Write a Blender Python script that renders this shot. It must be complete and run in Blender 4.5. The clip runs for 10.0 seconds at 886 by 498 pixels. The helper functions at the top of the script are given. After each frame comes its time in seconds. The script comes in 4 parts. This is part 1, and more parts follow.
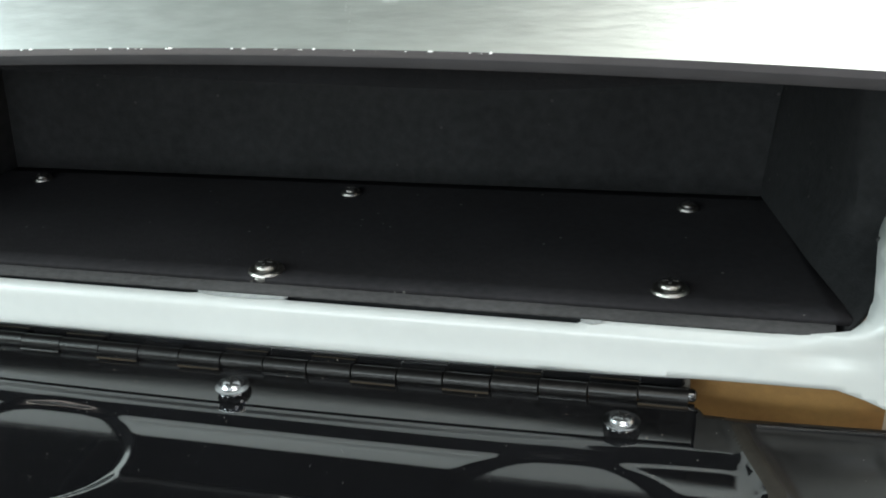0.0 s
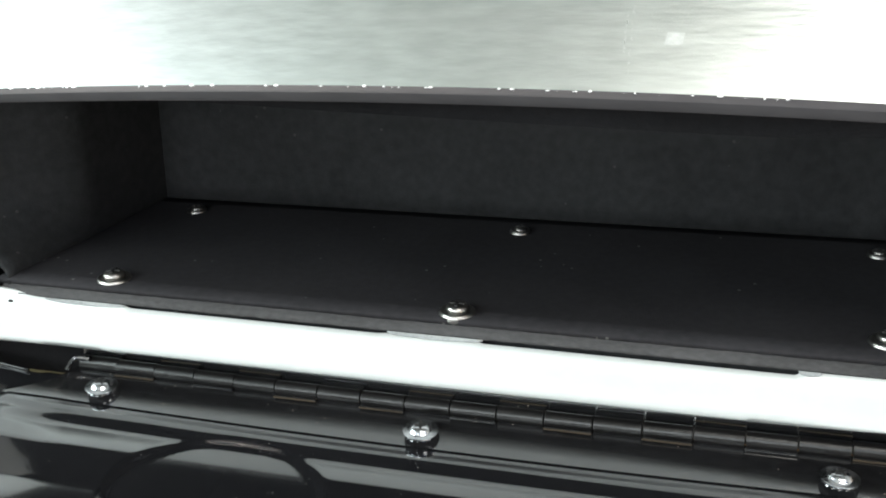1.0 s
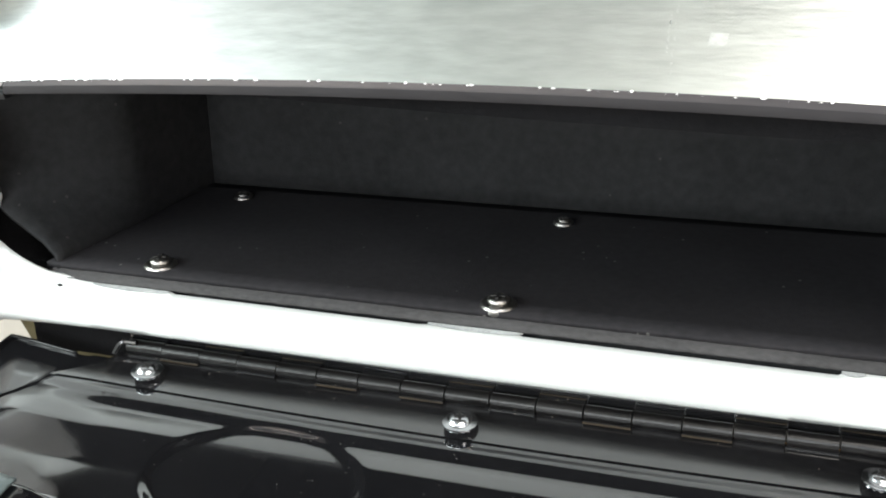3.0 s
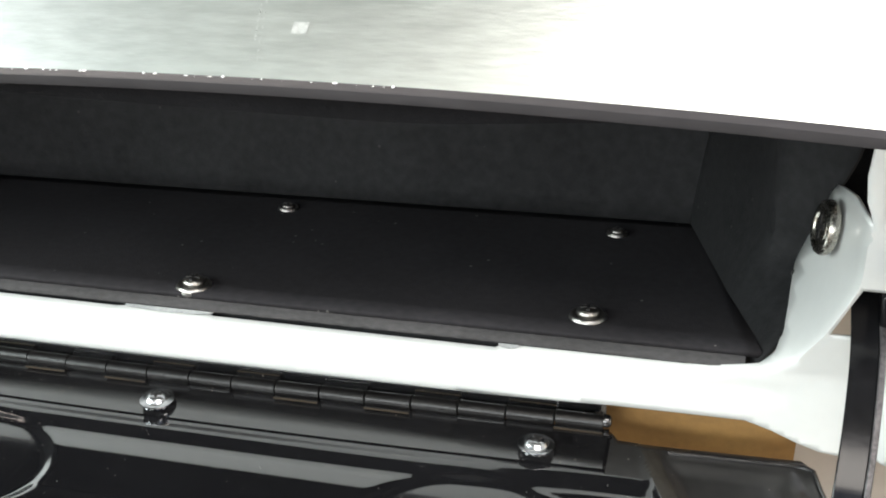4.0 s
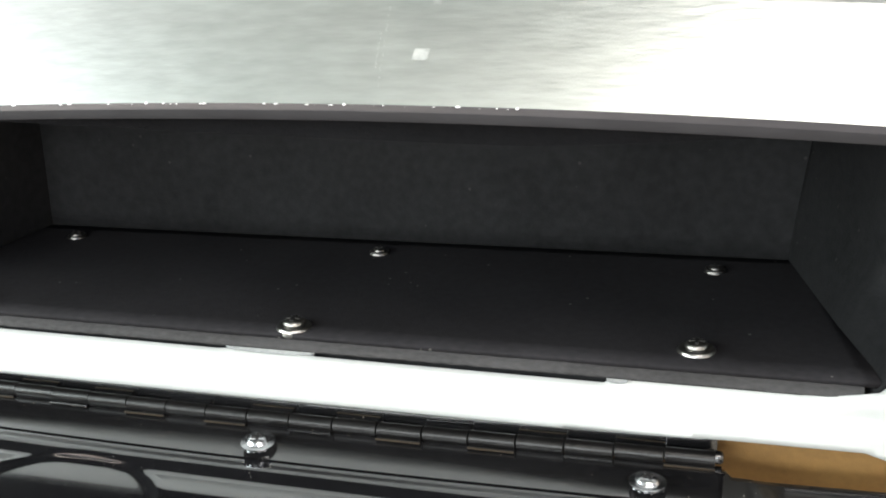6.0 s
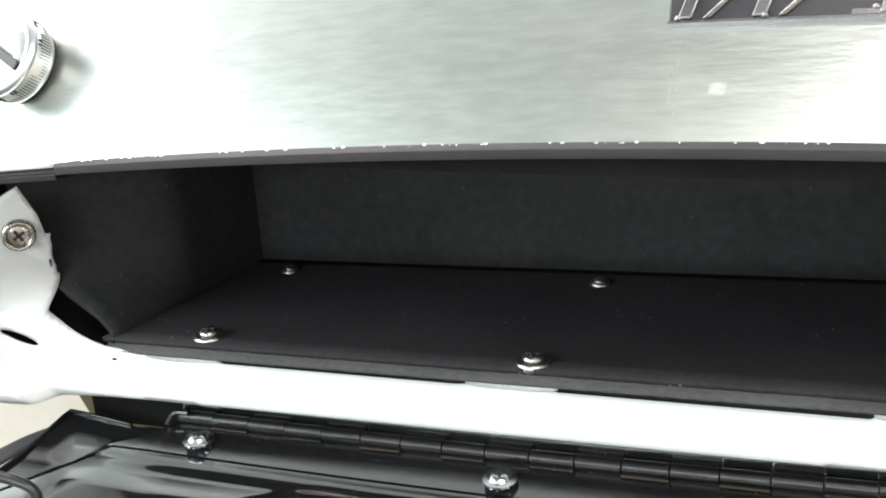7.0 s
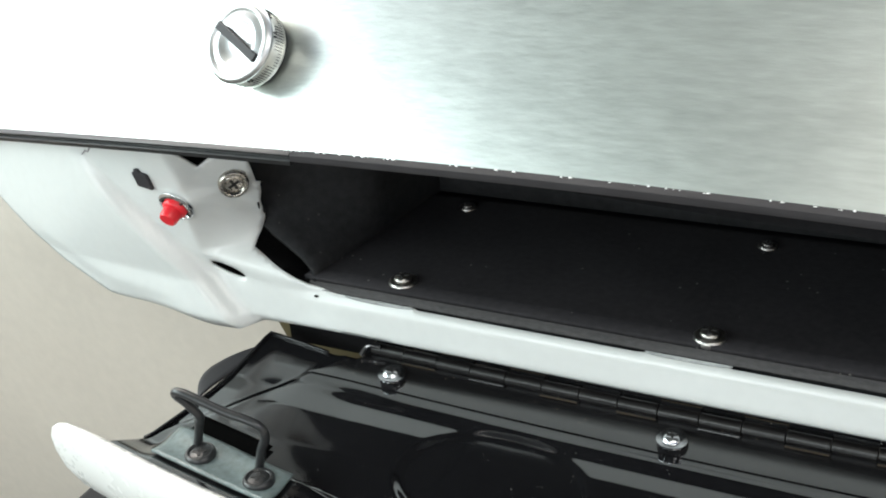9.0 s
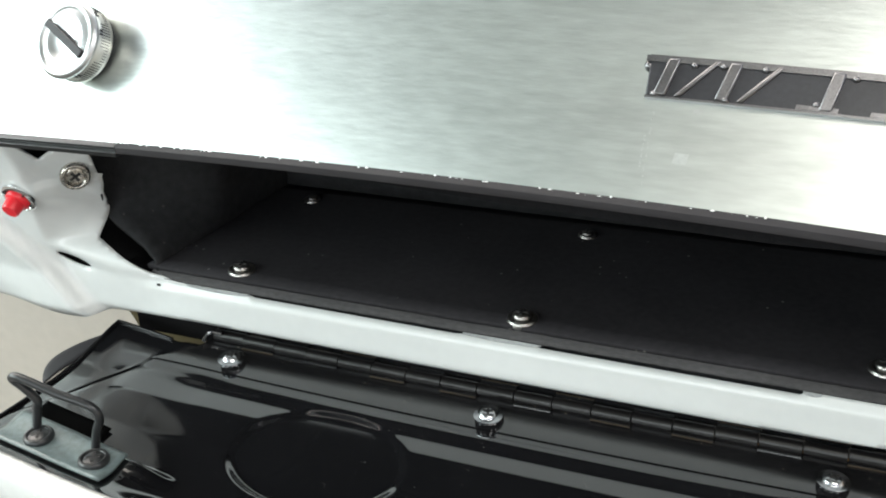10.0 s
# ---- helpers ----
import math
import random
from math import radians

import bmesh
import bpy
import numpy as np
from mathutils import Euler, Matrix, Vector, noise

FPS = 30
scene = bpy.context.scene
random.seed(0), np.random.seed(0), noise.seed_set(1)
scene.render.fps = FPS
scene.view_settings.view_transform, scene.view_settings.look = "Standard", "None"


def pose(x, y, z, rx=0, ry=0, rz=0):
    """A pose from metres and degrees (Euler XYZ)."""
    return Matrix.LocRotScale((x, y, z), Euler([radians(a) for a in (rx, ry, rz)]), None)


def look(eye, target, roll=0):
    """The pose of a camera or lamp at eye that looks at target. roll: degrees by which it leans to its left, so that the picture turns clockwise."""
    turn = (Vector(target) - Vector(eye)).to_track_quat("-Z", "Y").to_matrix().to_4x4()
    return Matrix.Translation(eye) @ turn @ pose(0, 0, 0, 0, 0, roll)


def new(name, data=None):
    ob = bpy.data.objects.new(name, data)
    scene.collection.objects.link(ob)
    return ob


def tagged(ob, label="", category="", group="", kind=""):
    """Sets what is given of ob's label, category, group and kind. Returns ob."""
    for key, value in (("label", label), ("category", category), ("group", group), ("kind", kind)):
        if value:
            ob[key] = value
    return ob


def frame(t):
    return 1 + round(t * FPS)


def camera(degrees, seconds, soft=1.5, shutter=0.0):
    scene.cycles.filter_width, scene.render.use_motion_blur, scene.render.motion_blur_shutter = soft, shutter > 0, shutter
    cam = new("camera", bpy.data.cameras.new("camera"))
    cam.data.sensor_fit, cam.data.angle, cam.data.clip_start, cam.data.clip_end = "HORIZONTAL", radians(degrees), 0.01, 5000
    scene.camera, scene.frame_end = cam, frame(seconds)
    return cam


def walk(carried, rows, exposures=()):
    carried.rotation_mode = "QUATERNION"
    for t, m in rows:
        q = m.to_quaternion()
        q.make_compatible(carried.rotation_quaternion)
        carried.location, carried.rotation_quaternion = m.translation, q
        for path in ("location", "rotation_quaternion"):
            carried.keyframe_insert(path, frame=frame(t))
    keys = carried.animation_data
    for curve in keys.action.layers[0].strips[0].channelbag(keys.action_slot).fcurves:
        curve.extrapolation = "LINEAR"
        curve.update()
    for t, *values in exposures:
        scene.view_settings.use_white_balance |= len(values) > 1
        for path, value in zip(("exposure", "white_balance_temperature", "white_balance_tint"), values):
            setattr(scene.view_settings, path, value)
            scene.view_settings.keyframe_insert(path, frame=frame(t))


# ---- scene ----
from mathutils.geometry import delaunay_2d_cdt

cam = camera(42.0, 10.0, soft=1.9)
PATH = [
    (0, (0.1717, -0.3655, 0.1758), (-0.3263, 1.4116, -0.5946), -2.61),
    (0.5, (0.1457, -0.3605, 0.1666), (-0.4355, 1.4181, -0.5394), -4.28),
    (1, (0.1072, -0.3694, 0.1786), (-0.4330, 1.4146, -0.5465), -1.92),
    (1.5, (0.0662, -0.3657, 0.1789), (-0.5177, 1.4035, -0.5485), -1.59),
    (2, (0.0744, -0.3684, 0.1781), (-0.5492, 1.3951, -0.5298), -1.74),
    (2.2, (0.0803, -0.3659, 0.1761), (-0.5582, 1.3926, -0.5309), -2.01),
    (3.3, (0.1327, -0.3677, 0.1854), (-0.4648, 1.3782, -0.5858), -1.60),
    (3.5, (0.1537, -0.3674, 0.1819), (-0.4064, 1.3996, -0.5691), 0.13),
    (4, (0.1931, -0.3622, 0.1837), (-0.2767, 1.4241, -0.5836), -0.71),
    (4.5, (0.1976, -0.3669, 0.1825), (-0.1270, 1.4532, -0.5802), 0.55),
    (5, (0.2010, -0.3699, 0.1814), (-0.1042, 1.4631, -0.5581), 0.74),
    (5.5, (0.1959, -0.3629, 0.1758), (-0.2210, 1.4480, -0.5638), -0.56),
    (6, (0.1737, -0.3694, 0.1723), (-0.3811, 1.4376, -0.4809), -2.46),
    (6.2, (0.1677, -0.3753, 0.1730), (-0.4424, 1.4259, -0.4461), -2.74),
    (7.3, (0.1197, -0.3777, 0.1817), (-0.6803, 1.3425, -0.4512), -5.72),
    (7.5, (0.1225, -0.3743, 0.1869), (-0.7272, 1.3006, -0.5006), -6.29),
    (8, (0.1376, -0.3598, 0.2439), (-0.7451, 1.1998, -0.6439), -11.50),
    (8.5, (0.1135, -0.3776, 0.2521), (-0.7857, 1.1522, -0.6705), -7.97),
    (9, (0.0990, -0.4002, 0.2566), (-0.7568, 1.1657, -0.6464), -5.02),
    (9.5, (0.1108, -0.4060, 0.2547), (-0.7117, 1.1844, -0.6363), -3.43),
    (10, (0.1460, -0.4084, 0.2621), (-0.5777, 1.2176, -0.6502), -3.13),
]
EXPOSURES = [(0.0, 0.66, 6250, 4), (0.8, 1.08, 6350, 6), (1.5, 1.3, 6420, 8), (5.0, 1.27, 6600, 10), (7.5, 1.34, 6420, 8), (8.2, 0.64, 6350, 6), (10.0, 0.62, 6420, 7)]
walk(cam, [(t, look(eye, target, roll)) for t, eye, target, roll in PATH], EXPOSURES)

# ---------------------------------------------------------------- light
world = bpy.data.worlds.new("world")
scene.world = world
world.use_nodes = True
wn = world.node_tree
wn.nodes.clear()
sky = wn.nodes.new("ShaderNodeTexSky")
sky.sky_type, sky.sun_disc = "NISHITA", False
sky.sun_elevation, sky.sun_rotation = radians(52), radians(-60)
sky.air_density, sky.dust_density, sky.ozone_density = 0.5, 5.0, 0.0
bg = wn.nodes.new("ShaderNodeBackground")
bg.inputs["Strength"].default_value = 0.15
wout = wn.nodes.new("ShaderNodeOutputWorld")
wn.links.new(sky.outputs[0], bg.inputs[0])
wn.links.new(bg.outputs[0], wout.inputs[0])

sun = new("sun", bpy.data.lights.new("sun", "SUN"))
sun.data.energy, sun.data.angle, sun.data.color = 0.6, radians(20), (1.0, 0.95, 0.88)
sun.matrix_world = look((-1.0, -0.6, 2.0), (0.0, 0.0, 0.0))


def area_light(name, eye, target, width, height, power, colour):
    """An area lamp, for sky light through a window and for added fill."""
    lamp = bpy.data.lights.new(name, "AREA")
    lamp.shape, lamp.size, lamp.size_y, lamp.energy, lamp.color = "RECTANGLE", width, height, power, colour
    ob = new(name, lamp)
    ob.matrix_world = look(eye, target)
    return ob


area_light("window_light_left", (-1.02, -0.55, 0.42), (0.0, -0.3, 0.05), 1.1, 0.42, 9.5, (0.88, 1.0, 0.97))
# added overhead fill that whitens the right of the aluminium panel
area_light("overhead_fill_right", (0.43, -0.60, 0.655), (0.42, -0.60, 0.0), 0.48, 1.1, 6.5, (1.0, 0.94, 0.86))
area_light("windscreen_light", (-0.2, 0.22, 0.50), (-0.1, -0.5, 0.0), 1.3, 0.36, 4.0, (0.96, 1.0, 1.0))
# fill from behind the camera, added to brighten the white lip
area_light("rear_fill_light", (-0.30, -1.84, 0.44), (-0.1, 0.0, 0.0), 1.2, 0.27, 8.0, (0.96, 1.0, 1.0))

# ---------------------------------------------------------------- materials


def material(name, colour, rough=0.5, metal=0.0, vary=0.12, scale=60.0, bump=0.0, bump_scale=400.0, stretch=(1, 1, 1), aniso=0.0,
             coat=0.0, specks=0.0, speck_colour=(0.5, 0.48, 0.45), speck_scale=220.0, rough_vary=0.08, spec=0.5, coat_rough=0.05):
    """A surface with blotches at one scale, grain at another, and, if asked for, dust specks."""
    m = bpy.data.materials.new(name)
    m.use_nodes = True
    nt, nodes = m.node_tree, m.node_tree.nodes
    link = nt.links.new
    p = nodes["Principled BSDF"]
    tex = nodes.new("ShaderNodeTexCoord")
    mapping = nodes.new("ShaderNodeMapping")
    mapping.inputs["Scale"].default_value = stretch
    link(tex.outputs["Object"], mapping.inputs[0])
    blot = nodes.new("ShaderNodeTexNoise")
    blot.inputs["Scale"].default_value, blot.inputs["Detail"].default_value = scale * 0.3, 4
    fine = nodes.new("ShaderNodeTexNoise")
    fine.inputs["Scale"].default_value, fine.inputs["Detail"].default_value = scale * 6, 3
    for n in (blot, fine):
        link(mapping.outputs[0], n.inputs["Vector"])
    both = nodes.new("ShaderNodeMix")
    both.inputs[0].default_value = 0.45
    link(blot.outputs[0], both.inputs[2])
    link(fine.outputs[0], both.inputs[3])
    ramp = nodes.new("ShaderNodeValToRGB")
    low = [c * (1 - vary) for c in colour]
    high = [min(1.0, c * (1 + vary)) for c in colour]
    ramp.color_ramp.elements[0].position, ramp.color_ramp.elements[1].position = 0.33, 0.67
    ramp.color_ramp.elements[0].color, ramp.color_ramp.elements[1].color = (*low, 1), (*high, 1)
    link(both.outputs[0], ramp.inputs[0])
    base = ramp.outputs[0]
    if specks:
        dots = nodes.new("ShaderNodeTexVoronoi")
        dots.inputs["Scale"].default_value = speck_scale
        link(tex.outputs["Object"], dots.inputs["Vector"])
        pick = nodes.new("ShaderNodeTexNoise")
        pick.inputs["Scale"].default_value = speck_scale * 0.35
        link(tex.outputs["Object"], pick.inputs["Vector"])
        near = nodes.new("ShaderNodeMath")
        near.operation = "LESS_THAN"
        near.inputs[1].default_value = 0.10
        link(dots.outputs["Distance"], near.inputs[0])
        some = nodes.new("ShaderNodeMath")
        some.operation = "GREATER_THAN"
        some.inputs[1].default_value = 0.57
        link(pick.outputs[0], some.inputs[0])
        on = nodes.new("ShaderNodeMath")
        on.operation = "MULTIPLY"
        link(near.outputs[0], on.inputs[0])
        link(some.outputs[0], on.inputs[1])
        amount = nodes.new("ShaderNodeMath")
        amount.operation = "MULTIPLY"
        amount.inputs[1].default_value = specks
        link(on.outputs[0], amount.inputs[0])
        dusty = nodes.new("ShaderNodeMix")
        dusty.data_type = "RGBA"
        link(amount.outputs[0], dusty.inputs[0])
        link(base, dusty.inputs[6])
        dusty.inputs[7].default_value = (*speck_colour, 1)
        base = dusty.outputs[2]
    link(base, p.inputs["Base Color"])
    worn = nodes.new("ShaderNodeMapRange")
    worn.inputs["To Min"].default_value, worn.inputs["To Max"].default_value = max(0.02, rough - rough_vary), min(1.0, rough + rough_vary)
    link(both.outputs[0], worn.inputs[0])
    link(worn.outputs[0], p.inputs["Roughness"])
    p.inputs["Metallic"].default_value = metal
    p.inputs["Specular IOR Level"].default_value = spec
    p.inputs["Anisotropic"].default_value = aniso
    p.inputs["Coat Weight"].default_value = coat
    p.inputs["Coat Roughness"].default_value = coat_rough
    if bump:
        rel = nodes.new("ShaderNodeTexNoise")
        rel.inputs["Scale"].default_value, rel.inputs["Detail"].default_value = bump_scale, 3
        link(mapping.outputs[0], rel.inputs["Vector"])
        b = nodes.new("ShaderNodeBump")
        b.inputs["Strength"].default_value, b.inputs["Distance"].default_value = bump, 0.0004
        link(rel.outputs[0], b.inputs["Height"])
        link(b.outputs[0], p.inputs["Normal"])
    return m


WHITE = material("white_dash_paint", (0.645, 0.662, 0.652), 0.32, vary=0.03, scale=30, bump=0.03, bump_scale=300, rough_vary=0.05, coat=0.35, coat_rough=0.14)
DOOR_WHITE = material("white_door_paint", (0.82, 0.82, 0.80), 0.28, vary=0.03, scale=30, bump=0.04, bump_scale=300, coat=0.3)
BEIGE = material("beige_panel_paint", (0.63, 0.57, 0.505), 0.55, vary=0.05, scale=20, bump=0.10, bump_scale=500)
LINER = material("black_fibre_liner", (0.0208, 0.0212, 0.0222), 0.65, vary=0.35, scale=40, bump=0.5, bump_scale=900, specks=0.05, speck_scale=150, spec=0.08)
LINER_FLOOR = material("dusty_fibre_floor", (0.0262, 0.0248, 0.0270), 0.75, vary=0.30, scale=50, bump=0.3, bump_scale=1100, specks=0.22, speck_scale=170, spec=0.12)
LINER_EDGE = material("cut_fibre_edge", (0.056, 0.054, 0.055), 0.9, vary=0.35, scale=110, bump=0.9, bump_scale=1200, stretch=(0.5, 1, 1))
BLACK = material("black_gloss_enamel", (0.008, 0.008, 0.009), 0.10, vary=0.2, scale=40, coat=1.0, spec=0.75, specks=0.22, speck_scale=380, rough_vary=0.05, bump=0.03, bump_scale=120)
DUSTY_BLACK = material("dusty_black_enamel", (0.020, 0.0195, 0.019), 0.33, vary=0.3, scale=40, spec=0.7, specks=0.35, speck_scale=300, rough_vary=0.06, bump=0.04, bump_scale=300)
RIDGE_DUST = material("brown_dusty_ridge", (0.027, 0.0235, 0.019), 0.50, vary=0.35, scale=70, spec=0.4, rough_vary=0.1, bump=0.2, bump_scale=500)
HINGE = material("black_painted_hinge", (0.010, 0.0098, 0.0105), 0.17, coat=1.0, coat_rough=0.09, vary=0.5, scale=60, spec=1.0, specks=0.5, speck_colour=(0.40, 0.34, 0.29), speck_scale=330, rough_vary=0.04, bump=0.03, bump_scale=500)
HINGE_RUST = material("rubbed_hinge_edge", (0.05, 0.036, 0.022), 0.5, metal=0.4, vary=0.4, scale=200)
DUSTY = material("dusty_hinge_knuckle", (0.0065, 0.0060, 0.0060), 0.32, spec=0.45, vary=0.7, scale=120, bump=0.2, bump_scale=700, rough_vary=0.1)
ALU = material("brushed_aluminium", (0.505, 0.53, 0.51), 0.34, metal=1.0, vary=0.14, scale=44, stretch=(0.30, 1.6, 1.6), aniso=0.55, bump=0.16, bump_scale=420, rough_vary=0.05)
RESIDUE = material("glue_residue", (0.54, 0.56, 0.545), 0.40, metal=0.85, vary=0.10, scale=120, bump=0.2, bump_scale=500)
TRIM = material("grey_rubber_moulding", (0.034, 0.032, 0.034), 0.60, spec=0.22, vary=0.2, scale=70, bump=0.1, bump_scale=600, stretch=(0.2, 1, 1))
DARK_TRIM = material("black_stepped_moulding", (0.012, 0.0125, 0.0135), 0.30, spec=0.6, vary=0.3, scale=70, bump=0.1, bump_scale=600, stretch=(0.2, 1, 1))
BADGE_METAL = material("dulled_badge_metal", (0.21, 0.205, 0.21), 0.33, metal=1.0, vary=0.25, scale=260, rough_vary=0.12, bump=0.2, bump_scale=900)
BADGE_FILL = material("dark_badge_enamel", (0.030, 0.030, 0.034), 0.38, vary=0.25, scale=120)
WORN_EDGE = material("worn_arm_edge", (0.11, 0.105, 0.11), 0.42, metal=0.4, vary=0.8, scale=120, bump=0.2, bump_scale=500)
FIBRE = material("pale_fibre", (0.24, 0.23, 0.22), 0.9, vary=0.3, scale=300)
BARE = material("bare_aluminium_nick", (0.88, 0.88, 0.87), 0.38, metal=0.6, vary=0.05, scale=200)

ARM = material("black_lacquered_arm", (0.008, 0.008, 0.009), 0.18, vary=0.3, scale=50, spec=0.35, rough_vary=0.1, bump=0.08, bump_scale=300)
CHROME = material("chrome", (0.80, 0.81, 0.82), 0.16, metal=1.0, vary=0.04, scale=80, rough_vary=0.03)
STEEL = material("nickel_washer", (0.46, 0.445, 0.42), 0.32, metal=1.0, vary=0.15, scale=150, rough_vary=0.1)
DULL_STEEL = material("tarnished_screw", (0.24, 0.23, 0.22), 0.36, metal=1.0, vary=0.25, scale=150, rough_vary=0.1)
SATIN = material("satin_chrome", (0.55, 0.56, 0.56), 0.36, metal=1.0, vary=0.06, scale=80, rough_vary=0.05)
WORN_STEEL = material("worn_nickel_screw", (0.42, 0.40, 0.36), 0.27, metal=1.0, vary=0.2, scale=150, rough_vary=0.1)
ZINC = material("zinc_screw", (0.58, 0.59, 0.61), 0.24, metal=1.0, vary=0.12, scale=150, rough_vary=0.06)
HOLE = material("unlit_recess", (0.004, 0.004, 0.004), 0.95, vary=0.3, scale=100, spec=0.0)
DARK = material("dark_recess", (0.015, 0.014, 0.014), 0.6, vary=0.3, scale=100)
RED = material("red_plastic", (0.70, 0.018, 0.03), 0.35, vary=0.08, scale=200)
RUBBER = material("black_rubber", (0.022, 0.021, 0.024), 0.6, vary=0.25, scale=150, bump=0.15, bump_scale=900)
WIRE = material("black_lacquered_wire", (0.02, 0.021, 0.022), 0.30, vary=0.3, scale=150, bump=0.12, bump_scale=700)
PLATE = material("worn_striker_plate", (0.13, 0.165, 0.165), 0.34, vary=0.4, scale=60, bump=0.3, bump_scale=420, rough_vary=0.1)
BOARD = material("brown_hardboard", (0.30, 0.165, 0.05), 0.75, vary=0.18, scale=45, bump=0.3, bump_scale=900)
SHADED_BOARD = material("shaded_olive_board", (0.10, 0.08, 0.035), 0.8, vary=0.25, scale=45, bump=0.3, bump_scale=900)
FELT_AND_FILL = material("black_felt_and_gap_fill", (0.0085, 0.0082, 0.0090), 0.95, vary=0.3, scale=80, bump=0.8, bump_scale=1100, spec=0.1)
HEADLINER = material("grey_headliner", (0.27, 0.28, 0.27), 0.9, vary=0.06, scale=10, bump=0.3, bump_scale=300)
CARPET = material("dark_cabin_trim", (0.07, 0.065, 0.06), 0.95, vary=0.2, scale=30, bump=0.6, bump_scale=400)
PENCIL = material("pencil_mark", (0.30, 0.29, 0.30), 0.8, vary=0.2, scale=400)

# ---------------------------------------------------------------- helpers


def smooth(a, b, v):
    """0 at a, 1 at b, eased."""
    k = min(1.0, max(0.0, (v - a) / (b - a)))
    return k * k * (3 - 2 * k)


def along(line, v):
    """The second number of a polyline of pairs, sorted by the first, at v."""
    if v <= line[0][0]:
        return line[0][1]
    for (a, p), (b, q) in zip(line, line[1:]):
        if v <= b:
            return p + (q - p) * (v - a) / (b - a)
    return line[-1][1]


def thing(name, label, category, group="", kind="", at=(0, 0, 0)):
    ob = new(name)
    ob.empty_display_size = 0.02
    ob.matrix_world = Matrix.Translation(at)
    return tagged(ob, label, category, group, kind)


def finish(bm, name, mat, rounded=True, angle=40):
    bmesh.ops.recalc_face_normals(bm, faces=bm.faces)
    me = bpy.data.meshes.new(name)
    bm.to_mesh(me)
    bm.free()
    me.materials.append(mat)
    if rounded:
        for p in me.polygons:
            p.use_smooth = True
        me.set_sharp_from_angle(angle=radians(angle))
    return me


def part(name, bm, mat, parent, label="", rounded=True, angle=40):
    """Links a bmesh, in world places, as one mesh object under its thing or part."""
    ob = new(name, finish(bm, name, mat, rounded, angle))
    bpy.context.view_layer.update()
    ob.parent = parent
    ob.matrix_parent_inverse = parent.matrix_world.inverted()
    return tagged(ob, label)


def lone(name, bm, mat, label, category, group="", kind="", rounded=True, angle=40):
    return tagged(new(name, finish(bm, name, mat, rounded, angle)), label, category, group, kind)


def thicken(ob, metres, offset=-1.0):
    mod = ob.modifiers.new("thickness", "SOLIDIFY")
    mod.thickness, mod.offset = metres, offset
    return ob


def round_edges(ob, metres, segments=2):
    mod = ob.modifiers.new("rounding", "BEVEL")
    mod.width, mod.segments, mod.limit_method, mod.angle_limit = metres, segments, "ANGLE", radians(35)
    return ob


def box(bm, x0, x1, y0, y1, z0, z1):
    m = Matrix.Translation(((x0 + x1) / 2, (y0 + y1) / 2, (z0 + z1) / 2)) @ Matrix.Diagonal((x1 - x0, y1 - y0, z1 - z0, 1))
    bmesh.ops.create_cube(bm, size=1.0, matrix=m)
    return bm


def turned(bm, m, profile, steps=32):
    """A body of revolution round m's z axis; the profile is (radius, height) from bottom to top."""
    rings = []
    for r, h in profile:
        if r < 1e-6:
            rings.append([bm.verts.new(m @ Vector((0, 0, h)))])
        else:
            rings.append([bm.verts.new(m @ Vector((r * math.cos(2 * math.pi * k / steps), r * math.sin(2 * math.pi * k / steps), h))) for k in range(steps)])
    for a, b in zip(rings, rings[1:]):
        for k in range(steps):
            n = (k + 1) % steps
            if len(a) == 1 and len(b) == 1:
                continue
            if len(a) == 1:
                bm.faces.new((a[0], b[n], b[k]))
            elif len(b) == 1:
                bm.faces.new((a[k], a[n], b[0]))
            else:
                bm.faces.new((a[k], a[n], b[n], b[k]))
    for ring in (rings[0], rings[-1]):
        if len(ring) > 1:
            bm.faces.new(ring)
    return bm


def tube(bm, points, radius, steps=12):
    """A round wire through the points."""
    pts = [Vector(p) for p in points]
    rings, side = [], None
    for i, p in enumerate(pts):
        way = (pts[min(i + 1, len(pts) - 1)] - pts[max(i - 1, 0)]).normalized()
        if side is None:
            side = way.orthogonal().normalized()
        side = (side - way * side.dot(way)).normalized()
        up = way.cross(side)
        rings.append([bm.verts.new(p + radius * (math.cos(2 * math.pi * k / steps) * side + math.sin(2 * math.pi * k / steps) * up)) for k in range(steps)])
    for a, b in zip(rings, rings[1:]):
        for k in range(steps):
            n = (k + 1) % steps
            bm.faces.new((a[k], a[n], b[n], b[k]))
    bm.faces.new(rings[0])
    bm.faces.new(rings[-1])
    return bm


def curve_through(points, count=40):
    """A smooth path (Catmull-Rom) through the points."""
    pts = [Vector(p) for p in points]
    pts = [2 * pts[0] - pts[1], *pts, 2 * pts[-1] - pts[-2]]
    out = []
    spans = len(pts) - 3
    for k in range(count + 1):
        t = k / count * spans
        i = min(int(t), spans - 1)
        u = t - i
        a, b, c, d = pts[i:i + 4]
        out.append(0.5 * ((2 * b) + (c - a) * u + (2 * a - 5 * b + 4 * c - d) * u * u + (3 * b - a - 3 * c + d) * u ** 3))
    return out


def grid_sheet(bm, fn, us, vs):
    rows = [[bm.verts.new(fn(u, v)) for v in vs] for u in us]
    for a, b in zip(rows, rows[1:]):
        for k in range(len(vs) - 1):
            bm.faces.new((a[k], a[k + 1], b[k + 1], b[k]))
    return bm


def spread(a, b, n):
    return [a + (b - a) * k / n for k in range(n + 1)]


